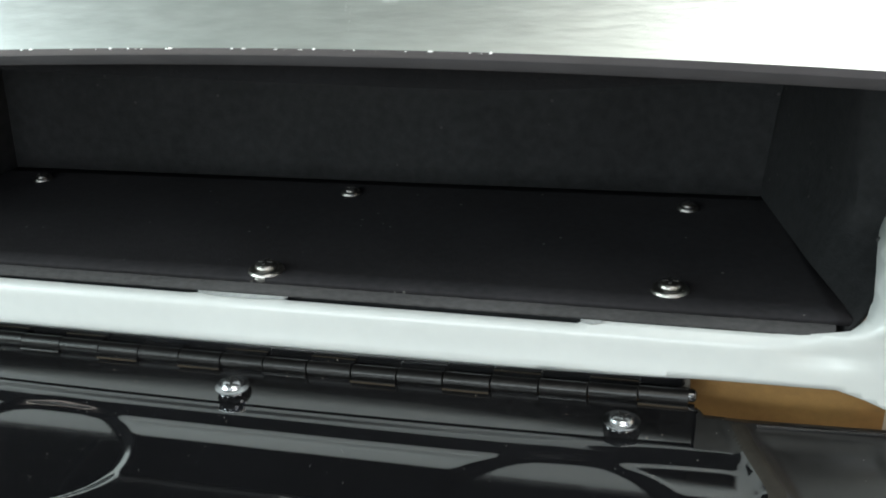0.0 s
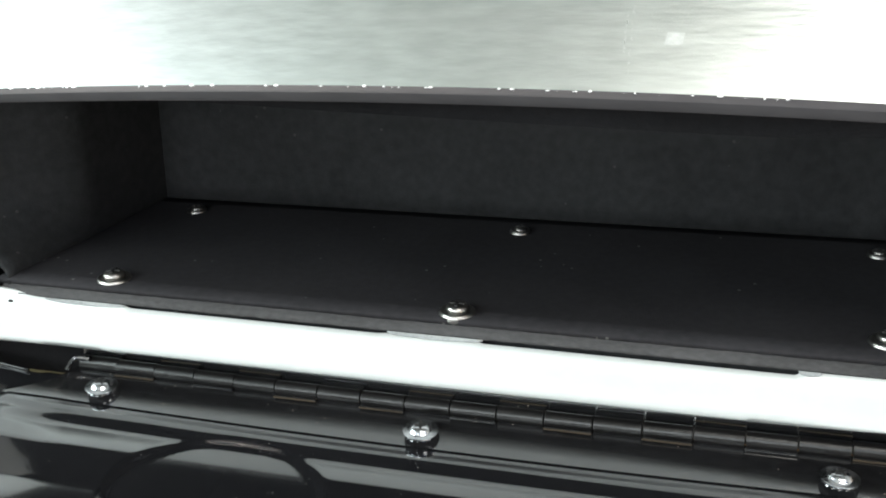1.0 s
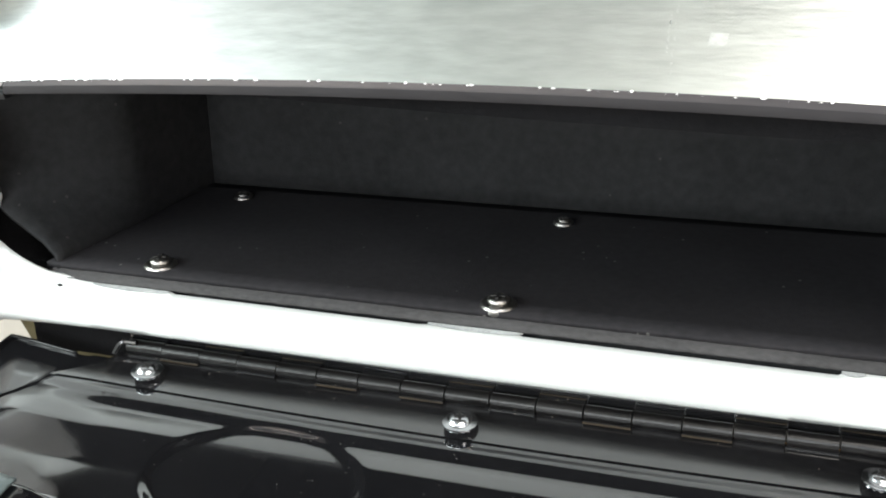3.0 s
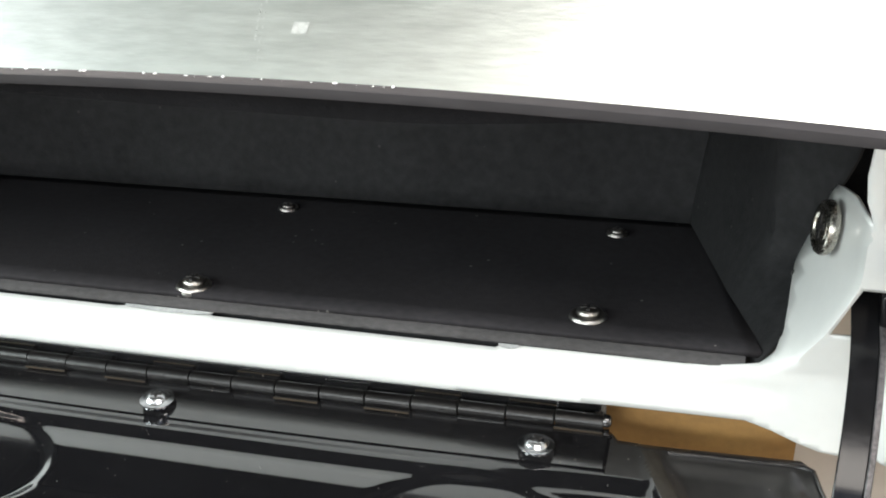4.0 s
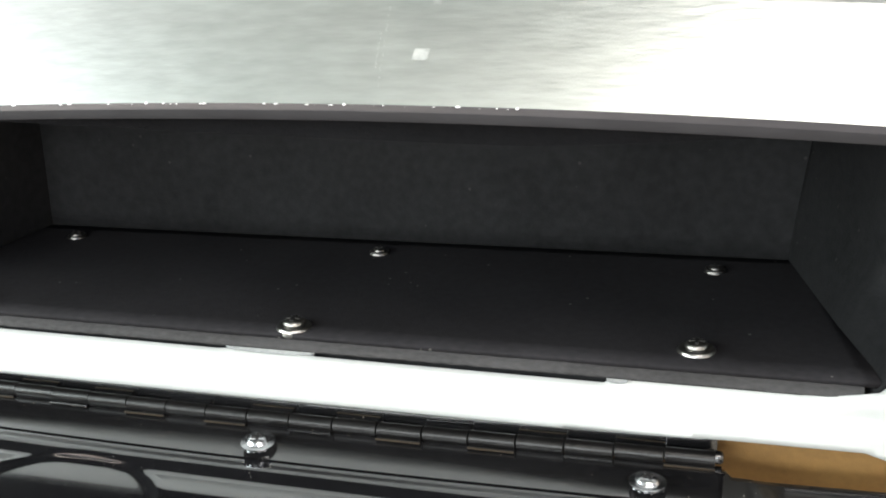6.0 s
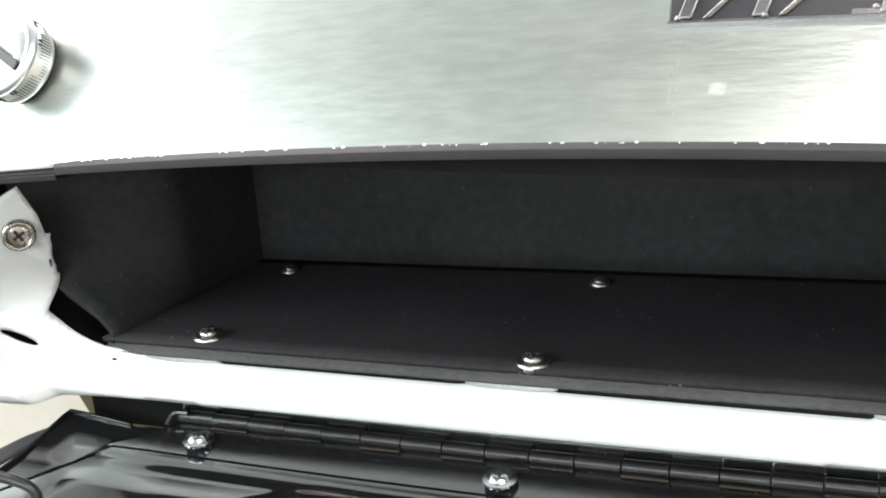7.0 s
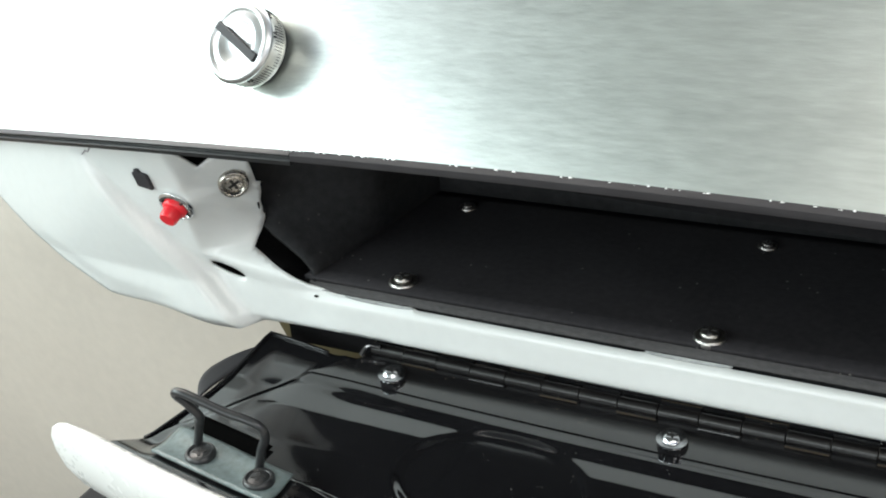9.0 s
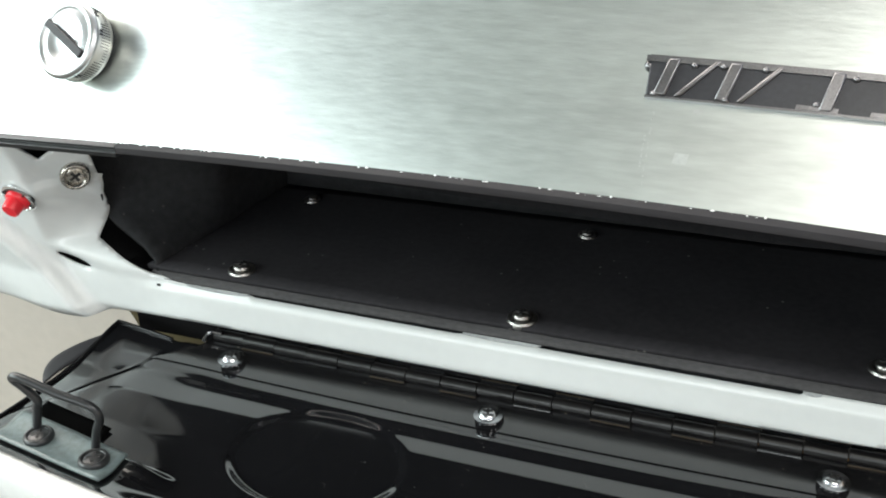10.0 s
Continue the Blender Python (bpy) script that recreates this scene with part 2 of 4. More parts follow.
def inside(poly, x, y):
    hit = False
    for (ax, ay), (bx, by) in zip(poly, poly[1:] + poly[:1]):
        if (ay > y) != (by > y) and x < (bx - ax) * (y - ay) / (by - ay) + ax:
            hit = not hit
    return hit


def edge_distance(poly, x, y):
    best = 1.0
    for (ax, ay), (bx, by) in zip(poly, poly[1:] + poly[:1]):
        dx, dy = bx - ax, by - ay
        k = max(0.0, min(1.0, ((x - ax) * dx + (y - ay) * dy) / (dx * dx + dy * dy + 1e-12)))
        best = min(best, math.hypot(x - ax - k * dx, y - ay - k * dy))
    return best


def dense(poly, step=0.003, closed=True):
    out = []
    for (ax, ay), (bx, by) in zip(poly, poly[1:] + (poly[:1] if closed else [])):
        n = max(1, int(math.hypot(bx - ax, by - ay) / step))
        out += [(ax + (bx - ax) * k / n, ay + (by - ay) * k / n) for k in range(n)]
    return out


def pressed_sheet(bm, outer, holes, place, step, folds=()):
    """A sheet over the flat outline with holes and sharp folds, laid into the world by place(u, v)."""
    verts, edges = [], []
    for fold in folds:
        fold = dense(fold, step * 0.7, False)
        edges += [(len(verts) + k, len(verts) + k + 1) for k in range(len(fold) - 1)]
        verts += [Vector(p) for p in fold]
    bends = verts[:]
    for loop in (outer, *holes):
        loop = dense(loop, step * 0.7)
        first = len(verts)
        verts += [Vector(p) for p in loop]
        edges += [(first + k, first + (k + 1) % len(loop)) for k in range(len(loop))]
    us, vs = [p[0] for p in outer], [p[1] for p in outer]
    nu, nv = int((max(us) - min(us)) / step), int((max(vs) - min(vs)) / step)
    for i in range(nu + 1):
        for k in range(nv + 1):
            u, v = min(us) + i * step + (k % 2) * step / 2, min(vs) + k * step
            if inside(outer, u, v) and not any(inside(h, u, v) for h in holes) and min(edge_distance(q, u, v) for q in (outer, *holes)) > step * 0.45 and all(abs(p.x - u) + abs(p.y - v) > step * 0.6 for p in bends):
                verts.append(Vector((u, v)))
    co, _, faces, *_ = delaunay_2d_cdt(verts, edges, [], 0, 1e-6)
    made = [bm.verts.new(place(p.x, p.y)) for p in co]
    for tri in faces:
        cx, cy = sum(co[i].x for i in tri) / len(tri), sum(co[i].y for i in tri) / len(tri)
        if inside(outer, cx, cy) and not any(inside(h, cx, cy) for h in holes):
            bm.faces.new([made[i] for i in tri])
    loose = [v for v in bm.verts if not v.link_faces]
    bmesh.ops.delete(bm, geom=loose, context="VERTS")
    return bm


def ring_points(cx, cy, rx, ry, turn=0.0, n=24):
    c, s = math.cos(turn), math.sin(turn)
    return [(cx + rx * math.cos(2 * math.pi * k / n) * c - ry * math.sin(2 * math.pi * k / n) * s,
             cy + rx * math.cos(2 * math.pi * k / n) * s + ry * math.sin(2 * math.pi * k / n) * c) for k in range(n)]


# ---------------------------------------------------------------- plan of the dash


def nose(x):
    """The lower edge of the aluminium panel: y and z at x."""
    k = min(0.27, max(-0.36, x))
    y = -0.0845 - 0.0742 * k + 0.2094 * k * k - 0.2112 * k ** 3
    z = 0.1082 + 0.041 * k - 0.2034 * k * k
    dy = -0.0742 + 0.4188 * k - 0.6336 * k * k
    dz = 0.041 - 0.4068 * k
    return y + dy * (x - k), z + dz * (x - k)


LEAN = radians(35)
WIDTH = 0.078


def on_panel(x, s, proud=0.0):
    """A place on the aluminium panel, s metres up from its lower edge, proud metres off its face."""
    y, z = nose(x)
    return Vector((x, y + s * math.sin(LEAN) - proud * math.cos(LEAN), z + s * math.cos(LEAN) + proud * math.sin(LEAN)))


def panel_frame(x, s):
    """A pose on the panel with its z axis along the outward normal and its x axis along the panel."""
    o = on_panel(x, s)
    ex = (on_panel(x + 0.004, s) - on_panel(x - 0.004, s)).normalized()
    es = (on_panel(x, s + 0.004) - on_panel(x, s - 0.004)).normalized()
    ez = ex.cross(es).normalized()
    if ez.y > 0:
        ez = -ez
    ey = ez.cross(ex)
    m = Matrix((ex, ey, ez)).transposed().to_4x4()
    m.translation = o
    return m


# edges of the opening, as x at z
LEFT_EDGE = [(-0.0016, -0.172), (0.0016, -0.188), (0.0072, -0.200), (0.0118, -0.2105), (0.0150, -0.2188), (0.020, -0.2178), (0.033, -0.2160), (0.0445, -0.2100), (0.0500, -0.2085), (0.0505, -0.2105), (0.054, -0.2102), (0.060, -0.2096), (0.068, -0.2115)]
RIGHT_EDGE = [(-0.0018, 0.184), (-0.0006, 0.197), (0.0020, 0.2080), (0.0055, 0.2128), (0.0100, 0.2150), (0.0150, 0.2163), (0.026, 0.2190), (0.046, 0.2248), (0.063, 0.2305)]
LEFT_STEP = ((-0.296, 0.070), (-0.222, -0.020))
RIGHT_STEP = [(-0.030, 0.242), (-0.012, 0.2445), (0.004, 0.2490), (0.016, 0.2545), (0.034, 0.2620), (0.048, 0.2665), (0.060, 0.2680), (0.12, 0.2680)]

RIGHT_CREASE = [(-0.002, 0.2150), (0.0105, 0.2217), (0.0182, 0.2264), (0.0287, 0.2306), (0.0376, 0.2337), (0.0429, 0.2342), (0.0495, 0.2340), (0.058, 0.2336), (0.070, 0.2336)]


def turn_in(x, z):
    """How far the sheet has turned into the opening's side flange, 0 to 1."""
    crease, edge = along(RIGHT_CREASE, z), along(RIGHT_EDGE, z)
    face = smooth(-0.0004, 0.0004, x - 0.2345 + 0.006 * smooth(0.062, 0.070, z)) * smooth(0.0575, 0.0600, z)
    k = min(1.0, max(0.0, (crease - x) / max(0.004, crease - edge)))
    return (k * k / (k + 0.10) * 1.10) * smooth(-0.002, 0.03, z) * (1 - face)


def dash_y(x, z):
    """The depth of the white dash sheet at x, z."""
    y = -0.0124 - 0.36 * max(0.0, z) - 0.36 * min(0.0, z) * smooth(0.236, 0.250, x) + 0.004 * smooth(-0.0195, -0.0250, z) * smooth(0.215, 0.190, x)
    y += 0.0032 * smooth(-0.0062, -0.0015, z) * smooth(-0.205, -0.175, x) * smooth(0.215, 0.190, x)
    lx = along(LEFT_EDGE, z)
    if x < 0 and z > 0.002:
        y += 0.023 * max(0.0, 1 - max(0.0, lx - x) / 0.024) * smooth(0.0, 0.03, z)
    if x > 0 and z > -0.002:
        y += 0.056 * turn_in(x, z)
    (ax, az), (bx, bz) = LEFT_STEP
    d = -((x - ax) * (az - bz) + (z - az) * (bx - ax)) / math.hypot(bx - ax, bz - az)
    out = smooth(-0.0005, 0.0070, d) if x < 0 else 1.3 * smooth(0.0, 0.0085, x - along(RIGHT_STEP, z))
    y -= 0.011 * out
    if x < -0.225:
        y += 0.004 * smooth(0.016, 0.0, z - along(LOWER_LEFT, x)) * smooth(-0.240, -0.290, x)
    if x < 0:
        # dents hammered round the screw and the oval hole
        y += 0.0030 * math.exp(-(((x + 0.219) * 0.9 + (z - 0.036) * 0.25) / 0.0035) ** 2) * smooth(0.012, 0.024, z) * smooth(0.056, 0.044, z)
        y += 0.0018 * math.exp(-((x + 0.2290) / 0.0045) ** 2 - ((z - 0.0560) / 0.006) ** 2)
        y -= 0.0012 * math.exp(-(((x + 0.2245) * 0.7 + (z - 0.0400) * 0.7) / 0.0022) ** 2 - (((x + 0.2245) * 0.7 - (z - 0.0400) * 0.7) / 0.008) ** 2)
        y += 0.0022 * math.exp(-((x + 0.2322) / 0.012) ** 2 - ((z - 0.0034 + 0.32 * (x + 0.2322)) / 0.0045) ** 2)
    else:
        # upper facet leaning back, a hollow where the lip meets the flange, a dip added to shade the face beside the
        # slot
        rise = z - 0.0585
        y += 0.30 * 0.5 * (rise + math.sqrt(rise * rise + 0.0015 ** 2)) * smooth(0.2362, 0.2395, x) * smooth(0.2720, 0.2655, x)
        y += 0.0024 * math.exp(-((x - 0.201) / 0.013) ** 2 - ((z + 0.0078) / 0.0032) ** 2)
        y += 0.0045 * math.exp(-((x - 0.258) / 0.008) ** 2 - ((z - 0.022) / 0.016) ** 2)
    ny, nz = nose(x)
    soft = 0.0002 + 0.012 * smooth(-0.235, -0.275, x)
    a, b = y, ny + 0.004
    return 0.5 * (a + b + math.sqrt((a - b) ** 2 + soft * soft))


LOWER_LEFT = [(-0.62, 0.12), (-0.43, 0.055), (-0.377, 0.017), (-0.340, -0.006), (-0.305, -0.0220), (-0.273, -0.0245), (-0.240, -0.0258), (-0.222, -0.0250), (-0.200, -0.0232), (-0.165, -0.0216)]


def dash_at(u, v):
    """A place on the white dash sheet."""
    t = turn_in(u, v) if u > 0 and v > -0.002 else 0.0
    return Vector((u - 0.001 * t, dash_y(u, v), v - 0.0056 * t))

# ---------------------------------------------------------------- dash


def build_dash():
    dash = thing("dashboard", "white painted steel dashboard with an open glove compartment", "dashboard", at=(0, 0, 0))
    lower = [(x, z) for x, z in LOWER_LEFT] + [(-0.10, -0.0226), (-0.03, -0.0236), (0.06, -0.0230), (0.11, -0.0218), (0.16, -0.0194), (0.205, -0.0192), (0.214, -0.0220), (0.222, -0.0254), (0.230, -0.0280), (0.240, -0.0290), (0.256, -0.0272), (0.275, -0.0246), (0.30, -0.0240), (0.33, -0.0248), (0.50, -0.0330)]
    upper = [(0.50, nose(0.50)[1] - 0.003), (0.40, nose(0.40)[1] - 0.003), (0.30, nose(0.30)[1] - 0.003), (0.2312, nose(0.235)[1] - 0.003)]
    right = [(0.2303, 0.078), (0.2314, 0.070), (0.2336, 0.0640), (0.2352, 0.0590), (0.2340, 0.0622), (0.2315, 0.0640), (0.2280, 0.0575)] + [(x, z) for z, x in reversed(RIGHT_EDGE[:-1])]
    left = [(x, z) for z, x in LEFT_EDGE] + [(-0.2122, 0.0735), (-0.2190, 0.0694), (-0.2262, 0.0640), (-0.2322, 0.0735), (-0.2330, nose(-0.233)[1] - 0.003)]
    top_left = [(x, nose(x)[1] - 0.003) for x in (-0.30, -0.36, -0.43, -0.50, -0.62)]
    outer = lower + upper + right + [(0.1215, -0.0018), (0.1190, -0.0030), (0.06, -0.0029), (0.012, -0.0028), (0.010, -0.0024), (-0.024, -0.0024), (-0.028, -0.0027), (-0.080, -0.0026), (-0.130, -0.0025), (-0.134, -0.0016)] + left + top_left
    oval = ring_points(-0.2322, 0.0034, 0.0095, 0.0026, radians(-18))
    slot = [(0.2350, 0.0377), (0.2450, 0.0375), (0.2486, 0.0290), (0.2440, 0.0132), (0.2340, 0.0184), (0.2276, 0.0182), (0.2318, 0.0294)]
    plug = [(-0.2590, 0.0528), (-0.2520, 0.0522), (-0.2517, 0.0592), (-0.2590, 0.0596)]
    switch = ring_points(-0.2425, 0.0428, 0.0062, 0.0062)
    stop = ring_points(0.2468, 0.0516, 0.0022, 0.0022, n=10)
    dot = ring_points(0.2698, 0.0670, 0.0008, 0.0012, n=8)
    bm = bmesh.new()
    folds = [[(along(RIGHT_CREASE, z) + dx, z) for z in spread(0.0080, 0.0560, 20)] for dx in (-0.0021, -0.0014, -0.0007, 0.0)]
    pressed_sheet(bm, outer, [oval, slot, plug, switch, stop, dot], dash_at, 0.0020, folds)
    face = part("face_panel", bm, WHITE, dash, "white pressed steel face with a rolled lower lip", angle=50)
    thicken(face, 0.0012, 1.0 if face.data.polygons[0].normal.y > 0 else -1.0)

    bm = bmesh.new()
    grid_sheet(bm, lambda u, v: Vector((u, nose(u)[0] + WIDTH * math.sin(LEAN) + 0.004 + v, nose(u)[1] + WIDTH * math.cos(LEAN) - 0.002 + 0.02 * smooth(0, 0.1, v))), spread(-0.6, 0.5, 44), spread(0.0, 0.24, 10))
    thicken(part("top_panel", bm, WHITE, dash), 0.0015)
    bm = bmesh.new()
    tube(bm, [dash_at(x, z) - Vector((0, 0.0003, 0)) for x, z in ((-0.292, 0.064), (-0.289, 0.0665), (-0.2875, 0.066), (-0.285, 0.0685))], 0.0003, 6)
    part("pencil_mark", bm, PENCIL, face, "faint pencil scribble on the white paint")
    rng = random.Random(21)
    for k in range(40):
        along_mark = k / 39
        x, z = 0.2370 + 0.0062 * along_mark + rng.gauss(0, 0.0006), 0.0850 - 0.0120 * along_mark + rng.gauss(0, 0.0006)
        bm = bmesh.new()
        bmesh.ops.create_icosphere(bm, subdivisions=1, radius=rng.uniform(0.00012, 0.0003), matrix=Matrix.Translation(dash_at(x, z) - Vector((0, 0.0002, 0))) @ Matrix.Diagonal((1.0, 0.4, rng.uniform(0.7, 1.8), 1)))
        part("smudge", bm, PENCIL, face)
    for x, z, w, h in ((-0.2150, 0.0365, 0.0006, 0.0030), (-0.2156, 0.0310, 0.0005, 0.0016), (-0.1835, -0.0036, 0.0012, 0.0007), (0.2185, 0.0235, 0.0007, 0.0015)):
        bm = bmesh.new()
        bmesh.ops.create_icosphere(bm, subdivisions=2, radius=1.0, matrix=Matrix.Translation(dash_at(x, z) - Vector((0, 0.0004, 0))) @ Matrix.Diagonal((w, 0.0005, h, 1)))
        part("paint_chip", bm, DARK, face, "dark chip in the white paint")
    return dash


def build_panel():
    panel = thing("aluminium_panel", "brushed aluminium dash panel with a nicked lower edge", "trim panel")
    bm = bmesh.new()
    rng = random.Random(4)

    def edge(u, v):
        nick = 0.0
        if v < -0.0015 and -0.16 < u < 0.16:
            nick = rng.uniform(-0.0004, 0.0002)
        return on_panel(u, v + nick, 0.0)

    grid_sheet(bm, edge, spread(-0.62, 0.50, 280), [-0.0018, -0.0010, *spread(0.0, WIDTH, 10)])
    sheet = thicken(part("sheet", bm, ALU, panel, "brushed aluminium sheet", angle=60), 0.0006, -1.0)
    # burrs along the cut lower edge
    for k in range(90):
        x = rng.uniform(-0.15, 0.11)
        bm = bmesh.new()
        size = rng.choice((0.00018, 0.00022, 0.00028, 0.00035, 0.0005))
        o = on_panel(x, size - 0.0009, 0.0001)
        m = Matrix.Translation(o) @ Matrix.Diagonal((size * rng.uniform(0.8, 2.0), size * 0.6, size * rng.uniform(0.6, 1.2), 1))
        bmesh.ops.create_icosphere(bm, subdivisions=1, radius=1.0, matrix=m)
        part("burr", bm, BARE, sheet)

    def strip(profile, x0, x1, n):
        """A moulding along the panel's lower edge; the profile is (y, z) off the edge."""
        bm = bmesh.new()

        def at(u, k):
            y, z = nose(u)
            return Vector((u, y + profile[k][0], z + profile[k][1]))

        rows = [[bm.verts.new(at(u, k)) for k in range(len(profile))] for u in spread(x0, x1, n)]
        for a, b in zip(rows, rows[1:]):
            for k in range(len(profile)):
                j = (k + 1) % len(profile)
                bm.faces.new((a[k], a[j], b[j], b[k]))
        bm.faces.new(rows[0])
        bm.faces.new(rows[-1])
        return bm

    part("lower_moulding", strip([(-0.0018, -0.0010), (-0.0023, -0.0015), (-0.0022, -0.0036), (-0.0019, -0.0042), (-0.0008, -0.0044), (0.010, -0.0046), (0.010, 0.002), (0.004, 0.002)], -0.143, 0.50, 120), TRIM, panel, "grey moulding under the aluminium edge")
    part("lower_moulding", strip([(-0.0016, -0.0010), (-0.0022, -0.0015), (-0.0020, -0.0024), (-0.0008, -0.0034), (-0.0020, -0.0042), (-0.0016, -0.0060), (0.010, -0.0064), (0.010, 0.002), (0.004, 0.002)], -0.62, -0.1435, 80), DARK_TRIM, panel, "stepped dark moulding with a bright line")
    # straight near-black strip hanging just below the moulding
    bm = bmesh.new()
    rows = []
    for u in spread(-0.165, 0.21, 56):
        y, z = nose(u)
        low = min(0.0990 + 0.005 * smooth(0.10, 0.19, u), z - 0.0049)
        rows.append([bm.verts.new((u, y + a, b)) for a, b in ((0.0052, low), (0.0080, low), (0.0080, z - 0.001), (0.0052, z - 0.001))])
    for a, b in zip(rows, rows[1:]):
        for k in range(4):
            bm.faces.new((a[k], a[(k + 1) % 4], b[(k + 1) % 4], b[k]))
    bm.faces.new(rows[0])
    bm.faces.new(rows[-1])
    part("backing_strip", bm, FELT_AND_FILL, panel, "near-black strip behind the moulding", rounded=False)
    top = bmesh.new()
    tube(top, [on_panel(u, WIDTH + 0.0012, 0.0006) for u in spread(-0.62, 0.50, 90)], 0.0024, 8)
    part("upper_moulding", top, TRIM, panel)
    # patch and streaks of old glue
    bm = bmesh.new()
    grid_sheet(bm, lambda u, v: on_panel(0.079 + u + 0.15 * v, 0.0125 + v, 0.0002), spread(0, 0.0044, 4), spread(0, 0.0034, 4))
    part("glue_mark", bm, RESIDUE, sheet, "small pale square of old glue")
    bm = bmesh.new()
    grid_sheet(bm, lambda u, v: on_panel(0.083 + u, 0.0285 + v, 0.0002), spread(0, 0.0024, 3), spread(0, 0.0017, 3))
    part("glue_mark", bm, RESIDUE, sheet)
    for x0, s0, s1 in ((0.0705, 0.004, 0.0290), (0.0690, 0.010, 0.0200)):
        for k in range(11):
            a = s0 + (s1 - s0) * k / 11 + rng.uniform(0, 0.001)
            bm = bmesh.new()
            w = rng.uniform(0.0003, 0.0006)
            grid_sheet(bm, lambda u, v: on_panel(x0 + rng.uniform(-0.0003, 0.0003) + u, a + v, 0.00018), spread(0, w, 1), spread(0, rng.uniform(0.0005, 0.0014), 3))
            part("streak", bm, RESIDUE, sheet)
    return panel


def build_badge():
    badge = thing("dash_badge", "dark enamelled metal badge with raised dull metal shapes", "badge", at=on_panel(0.14, 0.039))

    def slab(x0, x1, s0, s1, p0, p1, slant=0.0, n=24):
        bm = bmesh.new()
        rows = []
        for u in spread(x0, x1, n):
            rows.append([bm.verts.new(on_panel(u + slant * (s - s0), s, p)) for s, p in ((s0, p0), (s1, p0), (s1, p1), (s0, p1))])
        for a, b in zip(rows, rows[1:]):
            for k in range(4):
                bm.faces.new((a[k], a[(k + 1) % 4], b[(k + 1) % 4], b[k]))
        bm.faces.new(rows[0])
        bm.faces.new(rows[-1])
        return bm

    round_edges(part("backplate", slab(0.0675, 0.2180, 0.0322, 0.0454, 0.0, 0.0020), BADGE_FILL, badge, "dark grey enamelled plate"), 0.0005)
    for s0, s1 in ((0.0319, 0.0326), (0.0447, 0.0456)):
        part("rim", slab(0.0675, 0.2182, s0, s1, 0.0, 0.0026), BADGE_METAL, badge, "thin dulled metal rim")
    part("rim", slab(0.0665, 0.2182, 0.0434, 0.0452, 0.0018, 0.0031), BADGE_METAL, badge, "dulled metal band along the top")
    lug = bmesh.new()
    bmesh.ops.create_icosphere(lug, subdivisions=2, radius=1.0, matrix=panel_frame(0.0672, 0.0425) @ Matrix.Diagonal((0.0017, 0.0020, 0.0022, 1)))
    part("lug", lug, BADGE_METAL, badge, "worn metal lug at the corner")
    # domes added where the raised shapes glint
    for u, s in ((0.0705, 0.0332), (0.0818, 0.0431), (0.0906, 0.0434), (0.1032, 0.0436), (0.0925, 0.0332), (0.1190, 0.0345), (0.1290, 0.0434), (0.1405, 0.0340), (0.1530, 0.0434), (0.1640, 0.0342), (0.1770, 0.0434), (0.1880, 0.0340), (0.2010, 0.0434)):
        bead = bmesh.new()
        bmesh.ops.create_icosphere(bead, subdivisions=2, radius=1.0, matrix=panel_frame(u, s) @ Matrix.Translation((0, 0, 0.0022)) @ Matrix.Diagonal((0.0013, 0.0010, 0.0014, 1)))
        part("bead", bead, BADGE_METAL, badge, "small metal dome added for a glint")
    for u in (0.1130, 0.1340, 0.1570, 0.1800):
        part("foot", slab(u, u + 0.0120, 0.0326, 0.0340, 0.0018, 0.0030, 0.2, 4), BADGE_METAL, badge, "short flat metal bar")
    x = 0.0700
    for k, w in enumerate((0.0045, 0.0045, 0.0045, 0.0045, 0.0045, 0.0045, 0.0045, 0.0045)):
        lean = (0.30, 0.95, 0.30, 0.95, 0.25, 0.25, 0.25, 0.25)[k]
        ob = part("raised_bar", slab(x, x + w * (0.42 if k in (1, 3) else 0.85), 0.0328, 0.0447, 0.0018, 0.0034, lean, 3), BADGE_METAL, badge, "raised slanted metal bar")
        round_edges(ob, 0.0005)
        x += (0.0065, 0.0125, 0.0065, 0.0240, 0.0240, 0.0240, 0.0250, 0.0240)[k]
    return badge


